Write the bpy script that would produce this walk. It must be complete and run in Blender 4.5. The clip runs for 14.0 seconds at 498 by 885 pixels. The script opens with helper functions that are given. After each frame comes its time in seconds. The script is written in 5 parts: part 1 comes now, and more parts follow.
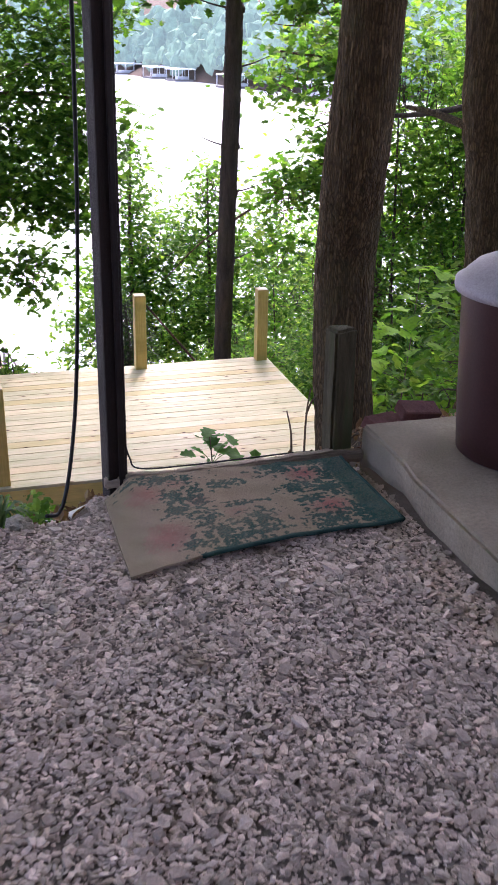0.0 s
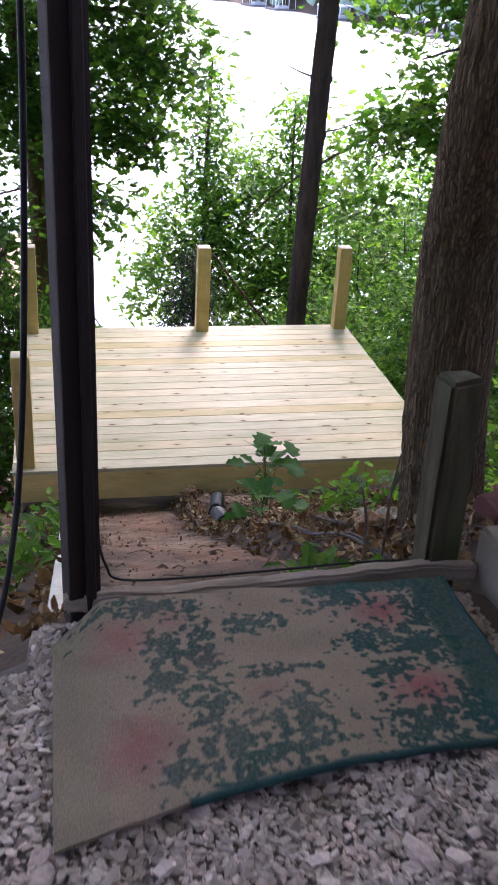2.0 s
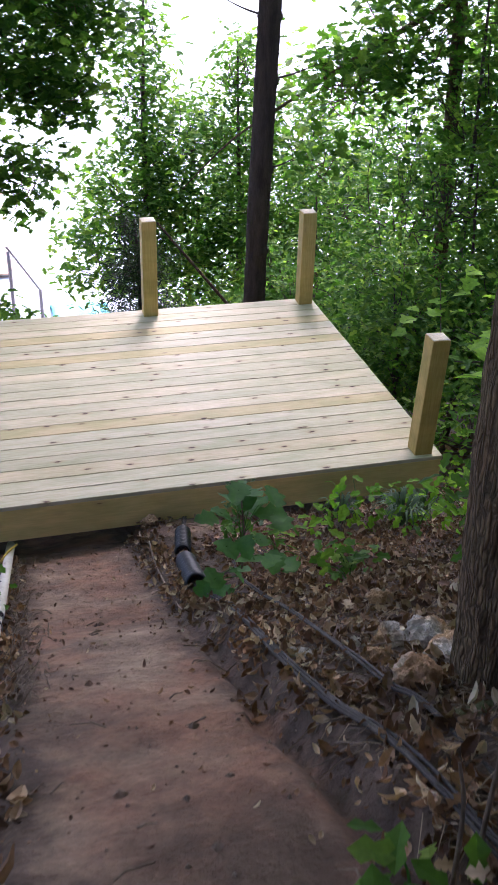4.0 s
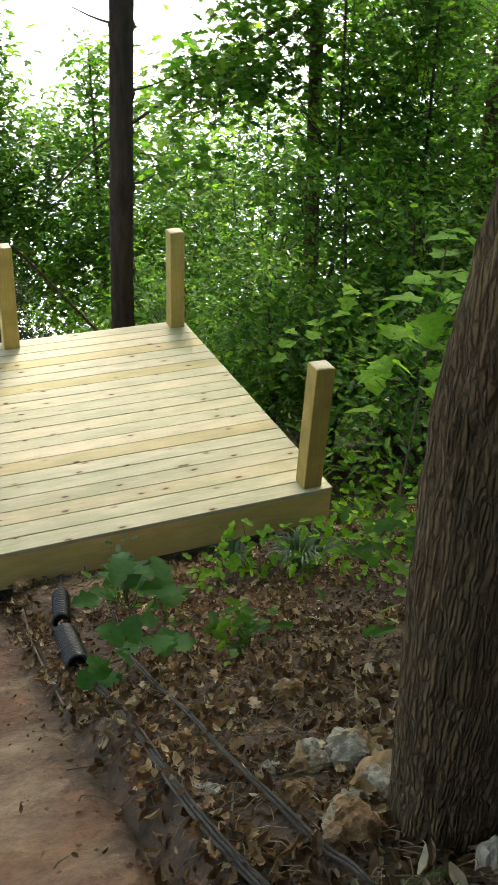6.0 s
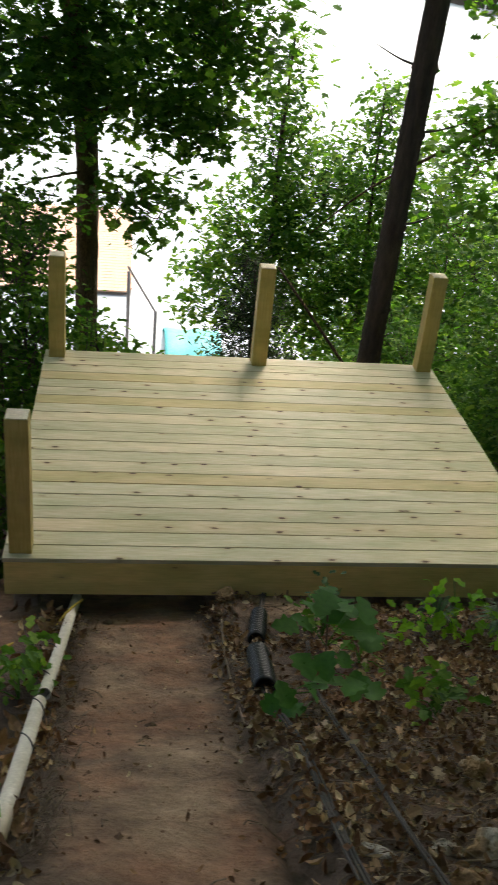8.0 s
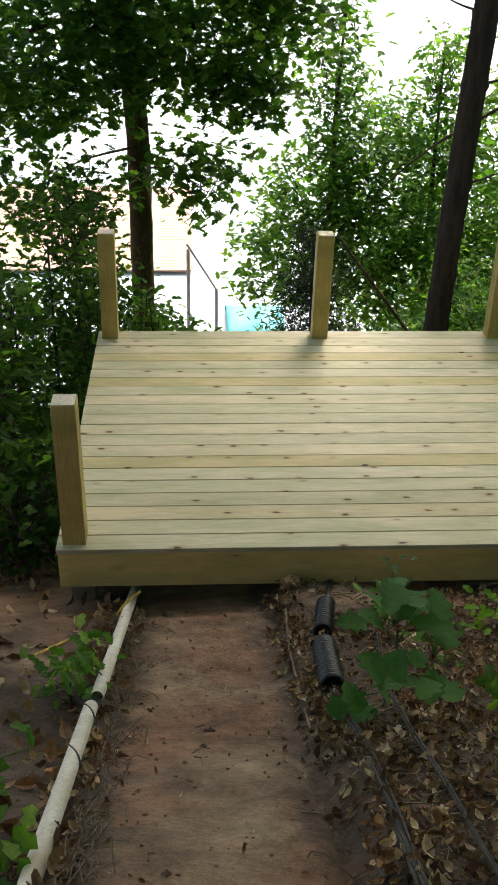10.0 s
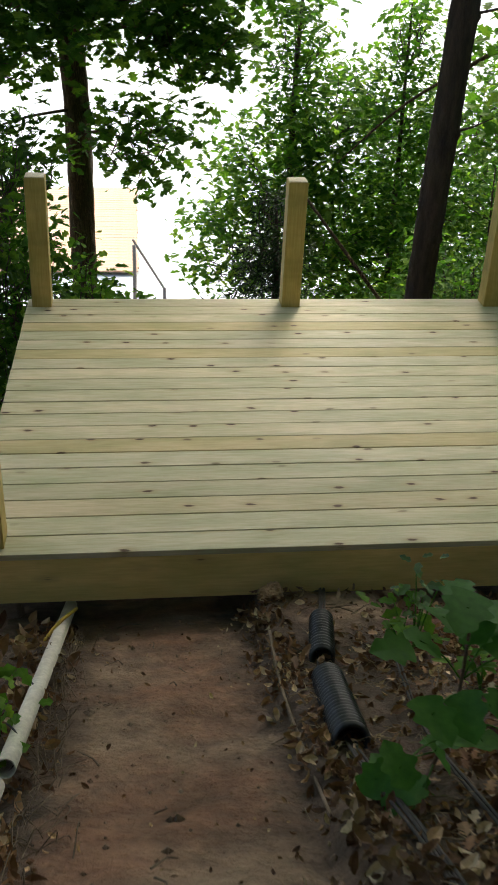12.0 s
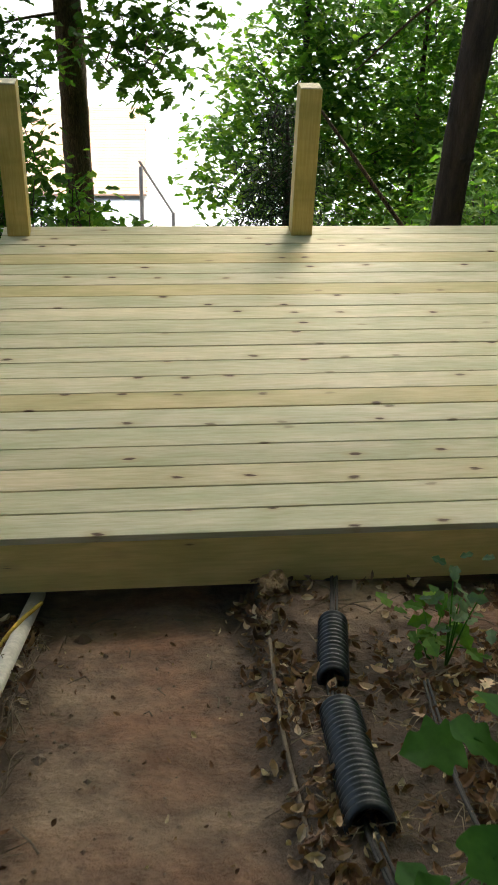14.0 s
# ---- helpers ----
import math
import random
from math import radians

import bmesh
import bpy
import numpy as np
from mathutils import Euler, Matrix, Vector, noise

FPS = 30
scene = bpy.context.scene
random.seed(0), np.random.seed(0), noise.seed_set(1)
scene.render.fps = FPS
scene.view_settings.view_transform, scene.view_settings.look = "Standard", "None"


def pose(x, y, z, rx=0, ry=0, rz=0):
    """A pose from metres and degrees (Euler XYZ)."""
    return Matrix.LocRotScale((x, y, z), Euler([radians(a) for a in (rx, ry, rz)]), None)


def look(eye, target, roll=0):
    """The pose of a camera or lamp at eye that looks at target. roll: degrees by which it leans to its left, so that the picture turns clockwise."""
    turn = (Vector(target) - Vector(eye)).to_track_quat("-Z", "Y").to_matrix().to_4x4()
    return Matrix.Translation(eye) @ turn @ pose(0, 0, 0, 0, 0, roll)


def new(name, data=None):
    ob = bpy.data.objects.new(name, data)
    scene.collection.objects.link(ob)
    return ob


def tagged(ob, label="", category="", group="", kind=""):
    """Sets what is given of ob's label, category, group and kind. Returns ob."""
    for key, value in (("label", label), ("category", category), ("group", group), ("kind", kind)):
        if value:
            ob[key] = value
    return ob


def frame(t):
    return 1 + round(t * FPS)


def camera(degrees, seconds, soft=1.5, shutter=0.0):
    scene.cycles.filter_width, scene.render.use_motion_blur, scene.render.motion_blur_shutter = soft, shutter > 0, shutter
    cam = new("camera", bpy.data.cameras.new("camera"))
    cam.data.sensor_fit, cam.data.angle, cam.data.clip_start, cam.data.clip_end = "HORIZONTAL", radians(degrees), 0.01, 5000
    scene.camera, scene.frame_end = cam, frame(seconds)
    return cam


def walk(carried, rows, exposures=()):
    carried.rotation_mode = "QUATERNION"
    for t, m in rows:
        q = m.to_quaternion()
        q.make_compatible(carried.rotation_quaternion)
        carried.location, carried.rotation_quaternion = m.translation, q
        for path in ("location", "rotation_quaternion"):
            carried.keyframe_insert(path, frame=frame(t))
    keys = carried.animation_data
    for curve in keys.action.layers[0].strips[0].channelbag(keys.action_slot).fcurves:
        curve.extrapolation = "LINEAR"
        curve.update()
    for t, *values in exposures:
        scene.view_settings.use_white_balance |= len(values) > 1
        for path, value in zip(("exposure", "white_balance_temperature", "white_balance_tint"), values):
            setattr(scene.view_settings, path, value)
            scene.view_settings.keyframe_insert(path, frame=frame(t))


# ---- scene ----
cam = camera(29.6, 14.0, shutter=0.4)

PATH = [
    (0, (-0.024, -8.118, 3.906), (0.514, -6.363, 3.112), 1.4),
    (0.5, (0.086, -7.818, 3.824), (0.615, -6.057, 3.038), 2.3),
    (1, (0.194, -7.452, 3.807), (0.675, -5.698, 2.975), 2.6),
    (1.5, (0.347, -7.088, 3.764), (0.749, -5.327, 2.908), 3.5),
    (2, (0.426, -6.731, 3.726), (0.807, -4.993, 2.813), 3.5),
    (2.2, (0.438, -6.583, 3.719), (0.827, -4.859, 2.782), 3.3),
    (4.3, (0.694, -5.319, 3.625), (1.161, -3.659, 2.612), 1.7),
    (4.5, (0.738, -5.229, 3.625), (1.212, -3.573, 2.609), 1.4),
    (5, (0.726, -5.027, 3.634), (1.438, -3.457, 2.62), 1.9),
    (5.5, (0.743, -4.965, 3.617), (1.479, -3.401, 2.611), 1.4),
    (6, (0.749, -4.944, 3.623), (1.462, -3.364, 2.624), 2.6),
    (6.5, (0.735, -4.944, 3.644), (1.376, -3.33, 2.652), 4.1),
    (7, (0.732, -4.918, 3.619), (1.254, -3.256, 2.636), 5.3),
    (7.5, (0.727, -4.902, 3.603), (1.115, -3.2, 2.626), 5.8),
    (8, (0.716, -4.891, 3.602), (0.984, -3.159, 2.638), 6.0),
    (8.1, (0.712, -4.902, 3.59), (0.944, -3.166, 2.624), 5.4),
    (8.2, (0.725, -4.893, 3.593), (0.911, -3.153, 2.626), 5.6),
    (10.3, (0.853, -4.526, 3.448), (0.97, -2.823, 2.407), 1.4),
    (10.5, (0.909, -4.490, 3.463), (1.014, -2.798, 2.402), 1.5),
    (10.8, (0.900, -4.381, 3.170), (1.126, -2.683, 2.138), 1.5),
    (11, (0.857, -4.157, 2.886), (1.109, -2.42, 1.927), 2.1),
    (11.5, (0.83, -3.929, 2.833), (1.076, -2.212, 1.836), 3.1),
    (12, (0.799, -3.579, 2.626), (1.032, -1.855, 1.638), 2.8),
    (12.5, (0.886, -3.383, 2.562), (1.089, -1.677, 1.538), 2.2),
    (13, (0.905, -3.203, 2.518), (1.1, -1.528, 1.442), 3.2),
    (13.5, (0.909, -3.045, 2.457), (1.116, -1.398, 1.341), 2.4),
    (14, (0.957, -2.851, 2.366), (1.155, -1.207, 1.246), 2.4),
]
EXPOSURES = [(0, 2.55, 5850, 31), (2.2, 2.38, 5600, 30), (4.5, 2.18, 5400, 30), (5.4, 2.52, 6400, 8), (6.4, 2.06, 6350, 6), (7.2, 1.68, 6400, 6), (8.2, 1.48, 6500, 6), (10.5, 1.66, 6350, 5), (11.4, 1.34, 6400, 4), (12.1, 1.38, 6400, 4), (12.6, 1.6, 6350, 4), (14, 1.74, 6450, 4)]
walk(cam, [(t, look(eye, target, roll)) for t, eye, target, roll in PATH], EXPOSURES)

# ---- world, sun and exposure ----
world = bpy.data.worlds.new("overcast_sky")
scene.world = world
world.use_nodes = True
wn = world.node_tree
sky = wn.nodes.new("ShaderNodeTexSky")
sky.sky_type = "NISHITA"
sky.sun_disc = False
sky.sun_elevation = radians(52)
sky.sun_rotation = radians(20)
sky.air_density, sky.dust_density, sky.ozone_density = 1.0, 6.0, 1.0
wn.links.new(sky.outputs[0], wn.nodes["Background"].inputs[0])
wn.nodes["Background"].inputs[1].default_value = 0.15
sun = new("sun", bpy.data.lights.new("sun", "SUN"))
sun.data.energy, sun.data.angle, sun.data.color = 0.5, radians(25), (1.0, 0.97, 0.92)
sun.matrix_world = look((3, 10, 14), (0, 0, 0))

# ---- materials ----


def base_mat(name, rough=0.8):
    m = bpy.data.materials.new(name)
    m.use_nodes = True
    nt = m.node_tree
    b = nt.nodes["Principled BSDF"]
    b.inputs["Roughness"].default_value = rough
    b.inputs["Specular IOR Level"].default_value = 0.3
    return m, nt, b


def ramp(nt, fac, stops):
    r = nt.nodes.new("ShaderNodeValToRGB")
    el = r.color_ramp.elements
    while len(el) < len(stops):
        el.new(0.5)
    for e, (p, c) in zip(el, stops):
        e.position, e.color = p, (*c, 1)
    nt.links.new(fac, r.inputs[0])
    return r.outputs[0]


def noise_tex(nt, vec, scale, detail=5.0, rough=0.6):
    n = nt.nodes.new("ShaderNodeTexNoise")
    n.inputs["Scale"].default_value, n.inputs["Detail"].default_value, n.inputs["Roughness"].default_value = scale, detail, rough
    nt.links.new(vec, n.inputs["Vector"])
    return n.outputs[0]


def coords(nt, stretch=(1, 1, 1), random_shift=False):
    c = nt.nodes.new("ShaderNodeTexCoord").outputs["Object"]
    mp = nt.nodes.new("ShaderNodeMapping")
    mp.inputs["Scale"].default_value = stretch
    nt.links.new(c, mp.inputs["Vector"])
    if random_shift:
        info = nt.nodes.new("ShaderNodeObjectInfo")
        mul = nt.nodes.new("ShaderNodeMath")
        mul.operation = "MULTIPLY"
        mul.inputs[1].default_value = 37.0
        nt.links.new(info.outputs["Random"], mul.inputs[0])
        nt.links.new(mul.outputs[0], mp.inputs["Location"])
    return mp.outputs[0]


def blend(nt, a, b, fac, mode="MIX"):
    x = nt.nodes.new("ShaderNodeMix")
    x.data_type, x.blend_type = "RGBA", mode
    for src, i in ((fac, 0), (a, 6), (b, 7)):
        if isinstance(src, (int, float)):
            x.inputs[i].default_value = src
        elif isinstance(src, tuple):
            x.inputs[i].default_value = (*src, 1)
        else:
            nt.links.new(src, x.inputs[i])
    return x.outputs[2]


def bump_to(nt, b, height, strength, distance=0.02):
    n = nt.nodes.new("ShaderNodeBump")
    n.inputs["Strength"].default_value, n.inputs["Distance"].default_value = strength, distance
    nt.links.new(height, n.inputs["Height"])
    nt.links.new(n.outputs[0], b.inputs["Normal"])


def surface(name, dark, light, scale=6.0, fine=60.0, stretch=(1, 1, 1), rough=0.85, bump=0.4, vary=0.0, islands=False, stain=None, stain_at=0.6, metal=0.0, dist=0.02):
    """Two scales of variation: large stains and fine grain, with relief; vary: how far pieces differ."""
    m, nt, b = base_mat(name, rough)
    v = coords(nt, stretch, vary > 0 and not islands)
    big = noise_tex(nt, v, scale, 6)
    small = noise_tex(nt, v, fine, 4, 0.7)
    col = ramp(nt, big, [(0.3, dark), (0.7, light)])
    grain = ramp(nt, small, [(0.25, (0.72, 0.72, 0.72)), (0.75, (1.2, 1.2, 1.2))])
    col = blend(nt, col, grain, 1.0, "MULTIPLY")
    if stain:
        mask = ramp(nt, noise_tex(nt, v, scale * 0.37, 3), [(stain_at - 0.06, (0, 0, 0)), (stain_at + 0.06, (1, 1, 1))])
        col = blend(nt, col, stain, mask)
    if vary:
        src = nt.nodes.new("ShaderNodeNewGeometry").outputs["Random Per Island"] if islands else nt.nodes.new("ShaderNodeObjectInfo").outputs["Random"]
        lo, hi = 1 - vary, 1 + vary
        col = blend(nt, col, ramp(nt, src, [(0, (lo, lo, lo)), (1, (hi, hi, hi))]), 1.0, "MULTIPLY")
    nt.links.new(col, b.inputs["Base Color"])
    b.inputs["Metallic"].default_value = metal
    bump_to(nt, b, small, bump, dist)
    return m


def leaf_mat(name, stops, glow=0.55, rough=0.6):
    """Thin leaf: gloss on top, light let through."""
    m, nt, b = base_mat(name, rough)
    r = nt.nodes.new("ShaderNodeNewGeometry").outputs["Random Per Island"]
    col = ramp(nt, r, stops)
    col = blend(nt, col, ramp(nt, noise_tex(nt, coords(nt), 1.3, 3), [(0.3, (0.55, 0.62, 0.6)), (0.7, (1.45, 1.35, 1.1))]), 1.0, "MULTIPLY")
    col = blend(nt, col, ramp(nt, noise_tex(nt, coords(nt), 38, 3), [(0.3, (0.78, 0.8, 0.78)), (0.7, (1.2, 1.18, 1.15))]), 1.0, "MULTIPLY")
    nt.links.new(col, b.inputs["Base Color"])
    t = nt.nodes.new("ShaderNodeBsdfTranslucent")
    nt.links.new(blend(nt, col, (1.25, 1.35, 0.6), 1.0, "MULTIPLY"), t.inputs[0])
    mix = nt.nodes.new("ShaderNodeMixShader")
    mix.inputs[0].default_value = glow
    nt.links.new(b.outputs[0], mix.inputs[1])
    nt.links.new(t.outputs[0], mix.inputs[2])
    nt.links.new(mix.outputs[0], nt.nodes["Material Output"].inputs[0])
    return m


def deck_wood(name, pale, warm, upright=False, flat=False):
    """Fresh treated pine: straight grain along x (z where upright), knots, faint green-grey patches."""
    m, nt, b = base_mat(name, 0.58)
    knot_scale = (6.0, 6.0, 3.0) if upright else (2.9, 7.2, 7.2)
    v = coords(nt, (16, 16, 1.2) if upright else (1.2, 16, 16), True)
    grain = noise_tex(nt, v, 5, 6, 0.65)
    patch = noise_tex(nt, coords(nt, (1.5, 5, 5), True), 1.2, 3)
    col = ramp(nt, grain, [(0.3, warm), (0.62, pale)])
    col = blend(nt, col, ramp(nt, patch, [(0.35, (0.78, 0.82, 0.70)), (0.65, (1.06, 1.03, 1.0))]), 1.0, "MULTIPLY")
    info = nt.nodes.new("ShaderNodeObjectInfo").outputs["Random"]
    col = blend(nt, col, ramp(nt, info, [(0, (0.88, 0.87, 0.77)), (0.3, (1.08, 1.06, 1.0)), (0.55, (0.95, 0.96, 0.86)), (0.8, (1.12, 1.08, 0.98)), (1, (1.0, 0.92, 0.78))]), 1.0, "MULTIPLY")
    vor = nt.nodes.new("ShaderNodeTexVoronoi")
    vor.inputs["Scale"].default_value = 1.0
    if flat:
        vor.voronoi_dimensions = "2D"
    bent = nt.nodes.new("ShaderNodeVectorMath")
    bent.operation = "MULTIPLY_ADD"
    warp = nt.nodes.new("ShaderNodeTexNoise")
    warp.inputs["Scale"].default_value = 18.0
    bent.inputs[1].default_value = (0.16, 0.16, 0.16)
    nt.links.new(warp.outputs[1], bent.inputs[0])
    nt.links.new(coords(nt, knot_scale, True), bent.inputs[2])
    nt.links.new(bent.outputs[0], vor.inputs["Vector"])
    knot = ramp(nt, vor.outputs["Distance"], [(0.05, (1, 1, 1)), (0.09, (0, 0, 0))])
    halo = ramp(nt, vor.outputs["Distance"], [(0.08, (1, 1, 1)), (0.24, (0, 0, 0))])
    some = ramp(nt, vor.outputs["Color"], [(0.56, (0, 0, 0)), (0.7, (1, 1, 1))] if flat else [(0.22, (0, 0, 0)), (0.3, (1, 1, 1))])
    col = blend(nt, col, (0.40, 0.28, 0.13), blend(nt, (0, 0, 0), halo, blend(nt, (0, 0, 0), some, 0.4)))
    col = blend(nt, col, (0.09, 0.045, 0.02), blend(nt, (0, 0, 0), knot, some))
    nt.links.new(col, b.inputs["Base Color"])
    bump_to(nt, b, grain, 0.15, 0.004)
    return m


M = {}
M["board"] = deck_wood("pale_treated_pine", (0.63, 0.57, 0.44), (0.50, 0.44, 0.30), flat=True)
M["board_honey"] = deck_wood("honey_treated_pine", (0.57, 0.475, 0.28), (0.48, 0.385, 0.20), flat=True)
M["rim"] = deck_wood("olive_treated_pine", (0.80, 0.62, 0.27), (0.68, 0.51, 0.20))
M["rail_post"] = deck_wood("tan_treated_pine", (0.55, 0.42, 0.155), (0.44, 0.32, 0.095), True)
M["endgrain"] = surface("sawn_end_grain", (0.62, 0.52, 0.34), (0.76, 0.66, 0.48), 9, 90, rough=0.8)
# Treated pine darkened: the shade under the deck is put into this colour.
M["joist"] = surface("treated_joist_shade_tint", (0.24, 0.18, 0.08), (0.36, 0.28, 0.14), 5, 60, (1, 8, 8))
M["gravel_bed"] = surface("gravel_bed_grit", (0.13, 0.105, 0.09), (0.25, 0.205, 0.18), 5, 90, bump=0.8, stain=(0.15, 0.11, 0.08), stain_at=0.58)
M["dirt"] = surface("trodden_clay", (0.13, 0.095, 0.065), (0.27, 0.20, 0.14), 2.2, 38, bump=0.9, stain=(0.24, 0.145, 0.09), stain_at=0.57, dist=0.03)


def earth_mat():
    """Trodden clay along the path and beside the deck, dark forest soil elsewhere, with a ragged border."""
    m, nt, b = base_mat("clay_and_forest_soil", 0.9)
    v = coords(nt)
    big, mid, small = noise_tex(nt, v, 1.7, 6), noise_tex(nt, v, 9, 6), noise_tex(nt, v, 42, 5, 0.7)
    clay = ramp(nt, big, [(0.36, (0.115, 0.074, 0.047)), (0.5, (0.225, 0.146, 0.096)), (0.64, (0.385, 0.27, 0.178))])
    clay = blend(nt, clay, (0.29, 0.145, 0.085), ramp(nt, noise_tex(nt, v, 1.3, 5), [(0.46, (0, 0, 0)), (0.6, (0.75, 0.75, 0.75))]))
    clay = blend(nt, clay, ramp(nt, mid, [(0.3, (0.68, 0.67, 0.65)), (0.7, (1.2, 1.2, 1.17))]), 1.0, "MULTIPLY")
    soil = ramp(nt, mid, [(0.3, (0.05, 0.034, 0.023)), (0.7, (0.15, 0.102, 0.07))])
    xyz = nt.nodes.new("ShaderNodeSeparateXYZ")
    nt.links.new(v, xyz.inputs[0])

    def calc(op, a, c, clamp=False):
        k = nt.nodes.new("ShaderNodeMath")
        k.operation, k.use_clamp = op, clamp
        for i, q in enumerate((a, c)):
            if isinstance(q, (int, float)):
                k.inputs[i].default_value = q
            else:
                nt.links.new(q, k.inputs[i])
        return k.outputs[0]

    wob = calc("MULTIPLY", calc("SUBTRACT", noise_tex(nt, v, 5, 5), 0.5), 0.45)
    off_path = calc("ADD", calc("ABSOLUTE", calc("SUBTRACT", xyz.outputs[0], 0.87), 0), wob)
    path = calc("MULTIPLY", calc("SUBTRACT", 0.38, off_path), 7.0, True)
    flat = calc("MULTIPLY", calc("MULTIPLY", calc("SUBTRACT", calc("SUBTRACT", 0.25, xyz.outputs[0]), wob), 6.0, True), calc("MULTIPLY", calc("ADD", calc("ADD", xyz.outputs[1], 1.25), wob), 6.0, True), True)
    apron = calc("MULTIPLY", calc("MULTIPLY", calc("SUBTRACT", 0.55, calc("ADD", calc("ABSOLUTE", calc("SUBTRACT", xyz.outputs[0], 2.0), 0), wob)), 5.0, True), calc("MULTIPLY", calc("ADD", calc("ADD", xyz.outputs[1], 0.5), wob), 6.0, True), True)
    near = calc("MULTIPLY", calc("SUBTRACT", 1.5, xyz.outputs[1]), 2.0, True)
    mask = calc("MULTIPLY", calc("MAXIMUM", calc("MAXIMUM", path, flat), apron), near)
    col = blend(nt, soil, clay, mask)
    col = blend(nt, col, ramp(nt, small, [(0.25, (0.7, 0.7, 0.7)), (0.75, (1.22, 1.22, 1.22))]), 1.0, "MULTIPLY")
    nt.links.new(col, b.inputs["Base Color"])
    bump_to(nt, b, calc("ADD", small, calc("MULTIPLY", mid, 1.8)), 0.8, 0.032)
    return m


M["earth"] = earth_mat()
M["stone"] = surface("crushed_limestone", (0.47, 0.376, 0.315), (0.68, 0.563, 0.485), 9, 120, vary=0.38, islands=True, rough=0.9, bump=0.3, stain=(0.30, 0.235, 0.185), stain_at=0.66)
M["rock"] = surface("rough_limestone", (0.30, 0.26, 0.19), (0.52, 0.48, 0.40), 9, 70, vary=0.2, bump=0.9, stain=(0.36, 0.23, 0.11), stain_at=0.55)
M["rock_rust"] = surface("rusty_sandstone", (0.26, 0.14, 0.06), (0.48, 0.31, 0.17), 10, 70, vary=0.15, bump=0.9, stain=(0.50, 0.44, 0.34), stain_at=0.58)
M["rock_moss"] = surface("mossy_rock", (0.10, 0.11, 0.04), (0.22, 0.21, 0.09), 9, 80, bump=0.9, stain=(0.30, 0.29, 0.22), stain_at=0.6)


def bark_mat(name, crack, plate, moss):
    """Scaly bark: short upright plates with ragged edges between dark cracks, each plate its own tone, with grain and lichen."""
    m, nt, b = base_mat(name, 0.9)
    v = coords(nt)
    bent = nt.nodes.new("ShaderNodeVectorMath")
    bent.operation = "MULTIPLY_ADD"
    warp = nt.nodes.new("ShaderNodeTexNoise")
    warp.inputs["Scale"].default_value, warp.inputs["Detail"].default_value = 16.0, 6.0
    nt.links.new(v, warp.inputs["Vector"])
    nt.links.new(warp.outputs[1], bent.inputs[0])
    bent.inputs[1].default_value = (1.1, 1.1, 2.2)
    nt.links.new(coords(nt, (84, 84, 10)), bent.inputs[2])
    cells = []
    for feature in ("DISTANCE_TO_EDGE", "F1"):
        vor = nt.nodes.new("ShaderNodeTexVoronoi")
        vor.feature = feature
        vor.inputs["Scale"].default_value = 1.0
        nt.links.new(bent.outputs[0], vor.inputs["Vector"])
        cells.append(vor)
    fine = noise_tex(nt, coords(nt, (1, 1, 0.3)), 110, 5, 0.7)
    big = noise_tex(nt, v, 4, 4)
    ridge = ramp(nt, cells[0].outputs["Distance"], [(0.0, (0, 0, 0)), (0.3, (1, 1, 1))])
    col = blend(nt, crack, plate, ridge)
    col = blend(nt, col, ramp(nt, cells[1].outputs["Color"], [(0.1, (0.68, 0.66, 0.64)), (0.9, (1.35, 1.3, 1.22))]), 1.0, "MULTIPLY")
    col = blend(nt, col, moss, ramp(nt, big, [(0.48, (0, 0, 0)), (0.75, (0.5, 0.5, 0.5))]))
    col = blend(nt, col, ramp(nt, fine, [(0.25, (0.6, 0.6, 0.6)), (0.75, (1.35, 1.35, 1.35))]), 1.0, "MULTIPLY")
    nt.links.new(col, b.inputs["Base Color"])
    k = nt.nodes.new("ShaderNodeMath")
    k.operation = "MULTIPLY_ADD"
    k.inputs[1].default_value = 0.4
    nt.links.new(fine, k.inputs[0])
    nt.links.new(ridge, k.inputs[2])
    bump_to(nt, b, k.outputs[0], 1.0, 0.008)
    return m


M["bark"] = bark_mat("furrowed_oak_bark", (0.070, 0.047, 0.025), (0.172, 0.120, 0.062), (0.105, 0.098, 0.046))
M["bark_pine"] = surface("dark_pine_bark", (0.045, 0.033, 0.028), (0.11, 0.078, 0.06), 5, 26, (3, 3, 0.7), bump=1.0, dist=0.03)
M["twig"] = surface("dry_twig_bark", (0.10, 0.07, 0.045), (0.24, 0.18, 0.12), 9, 60)
M["straw"] = surface("pale_dry_straw", (0.20, 0.14, 0.08), (0.40, 0.31, 0.19), 9, 60)
M["post_dark"] = surface("dark_stained_post", (0.013, 0.008, 0.007), (0.030, 0.017, 0.013), 3, 60, (6, 6, 0.6), rough=0.6, bump=0.5)
M["old_wood"] = surface("weathered_green_wood", (0.07, 0.06, 0.032), (0.18, 0.15, 0.085), 4, 50, (6, 6, 0.7), bump=0.7, stain=(0.10, 0.115, 0.05), stain_at=0.55)
M["grey_wood"] = surface("sun_bleached_edging", (0.38, 0.29, 0.21), (0.74, 0.63, 0.50), 4, 60, (0.7, 8, 8), bump=0.7)
M["concrete"] = surface("worn_concrete", (0.27, 0.212, 0.152), (0.42, 0.345, 0.255), 3, 70, bump=0.5, stain=(0.25, 0.21, 0.16), stain_at=0.6)
M["can"] = surface("maroon_plastic", (0.042, 0.015, 0.015), (0.060, 0.023, 0.022), 2.5, 120, rough=0.42, bump=0.06)
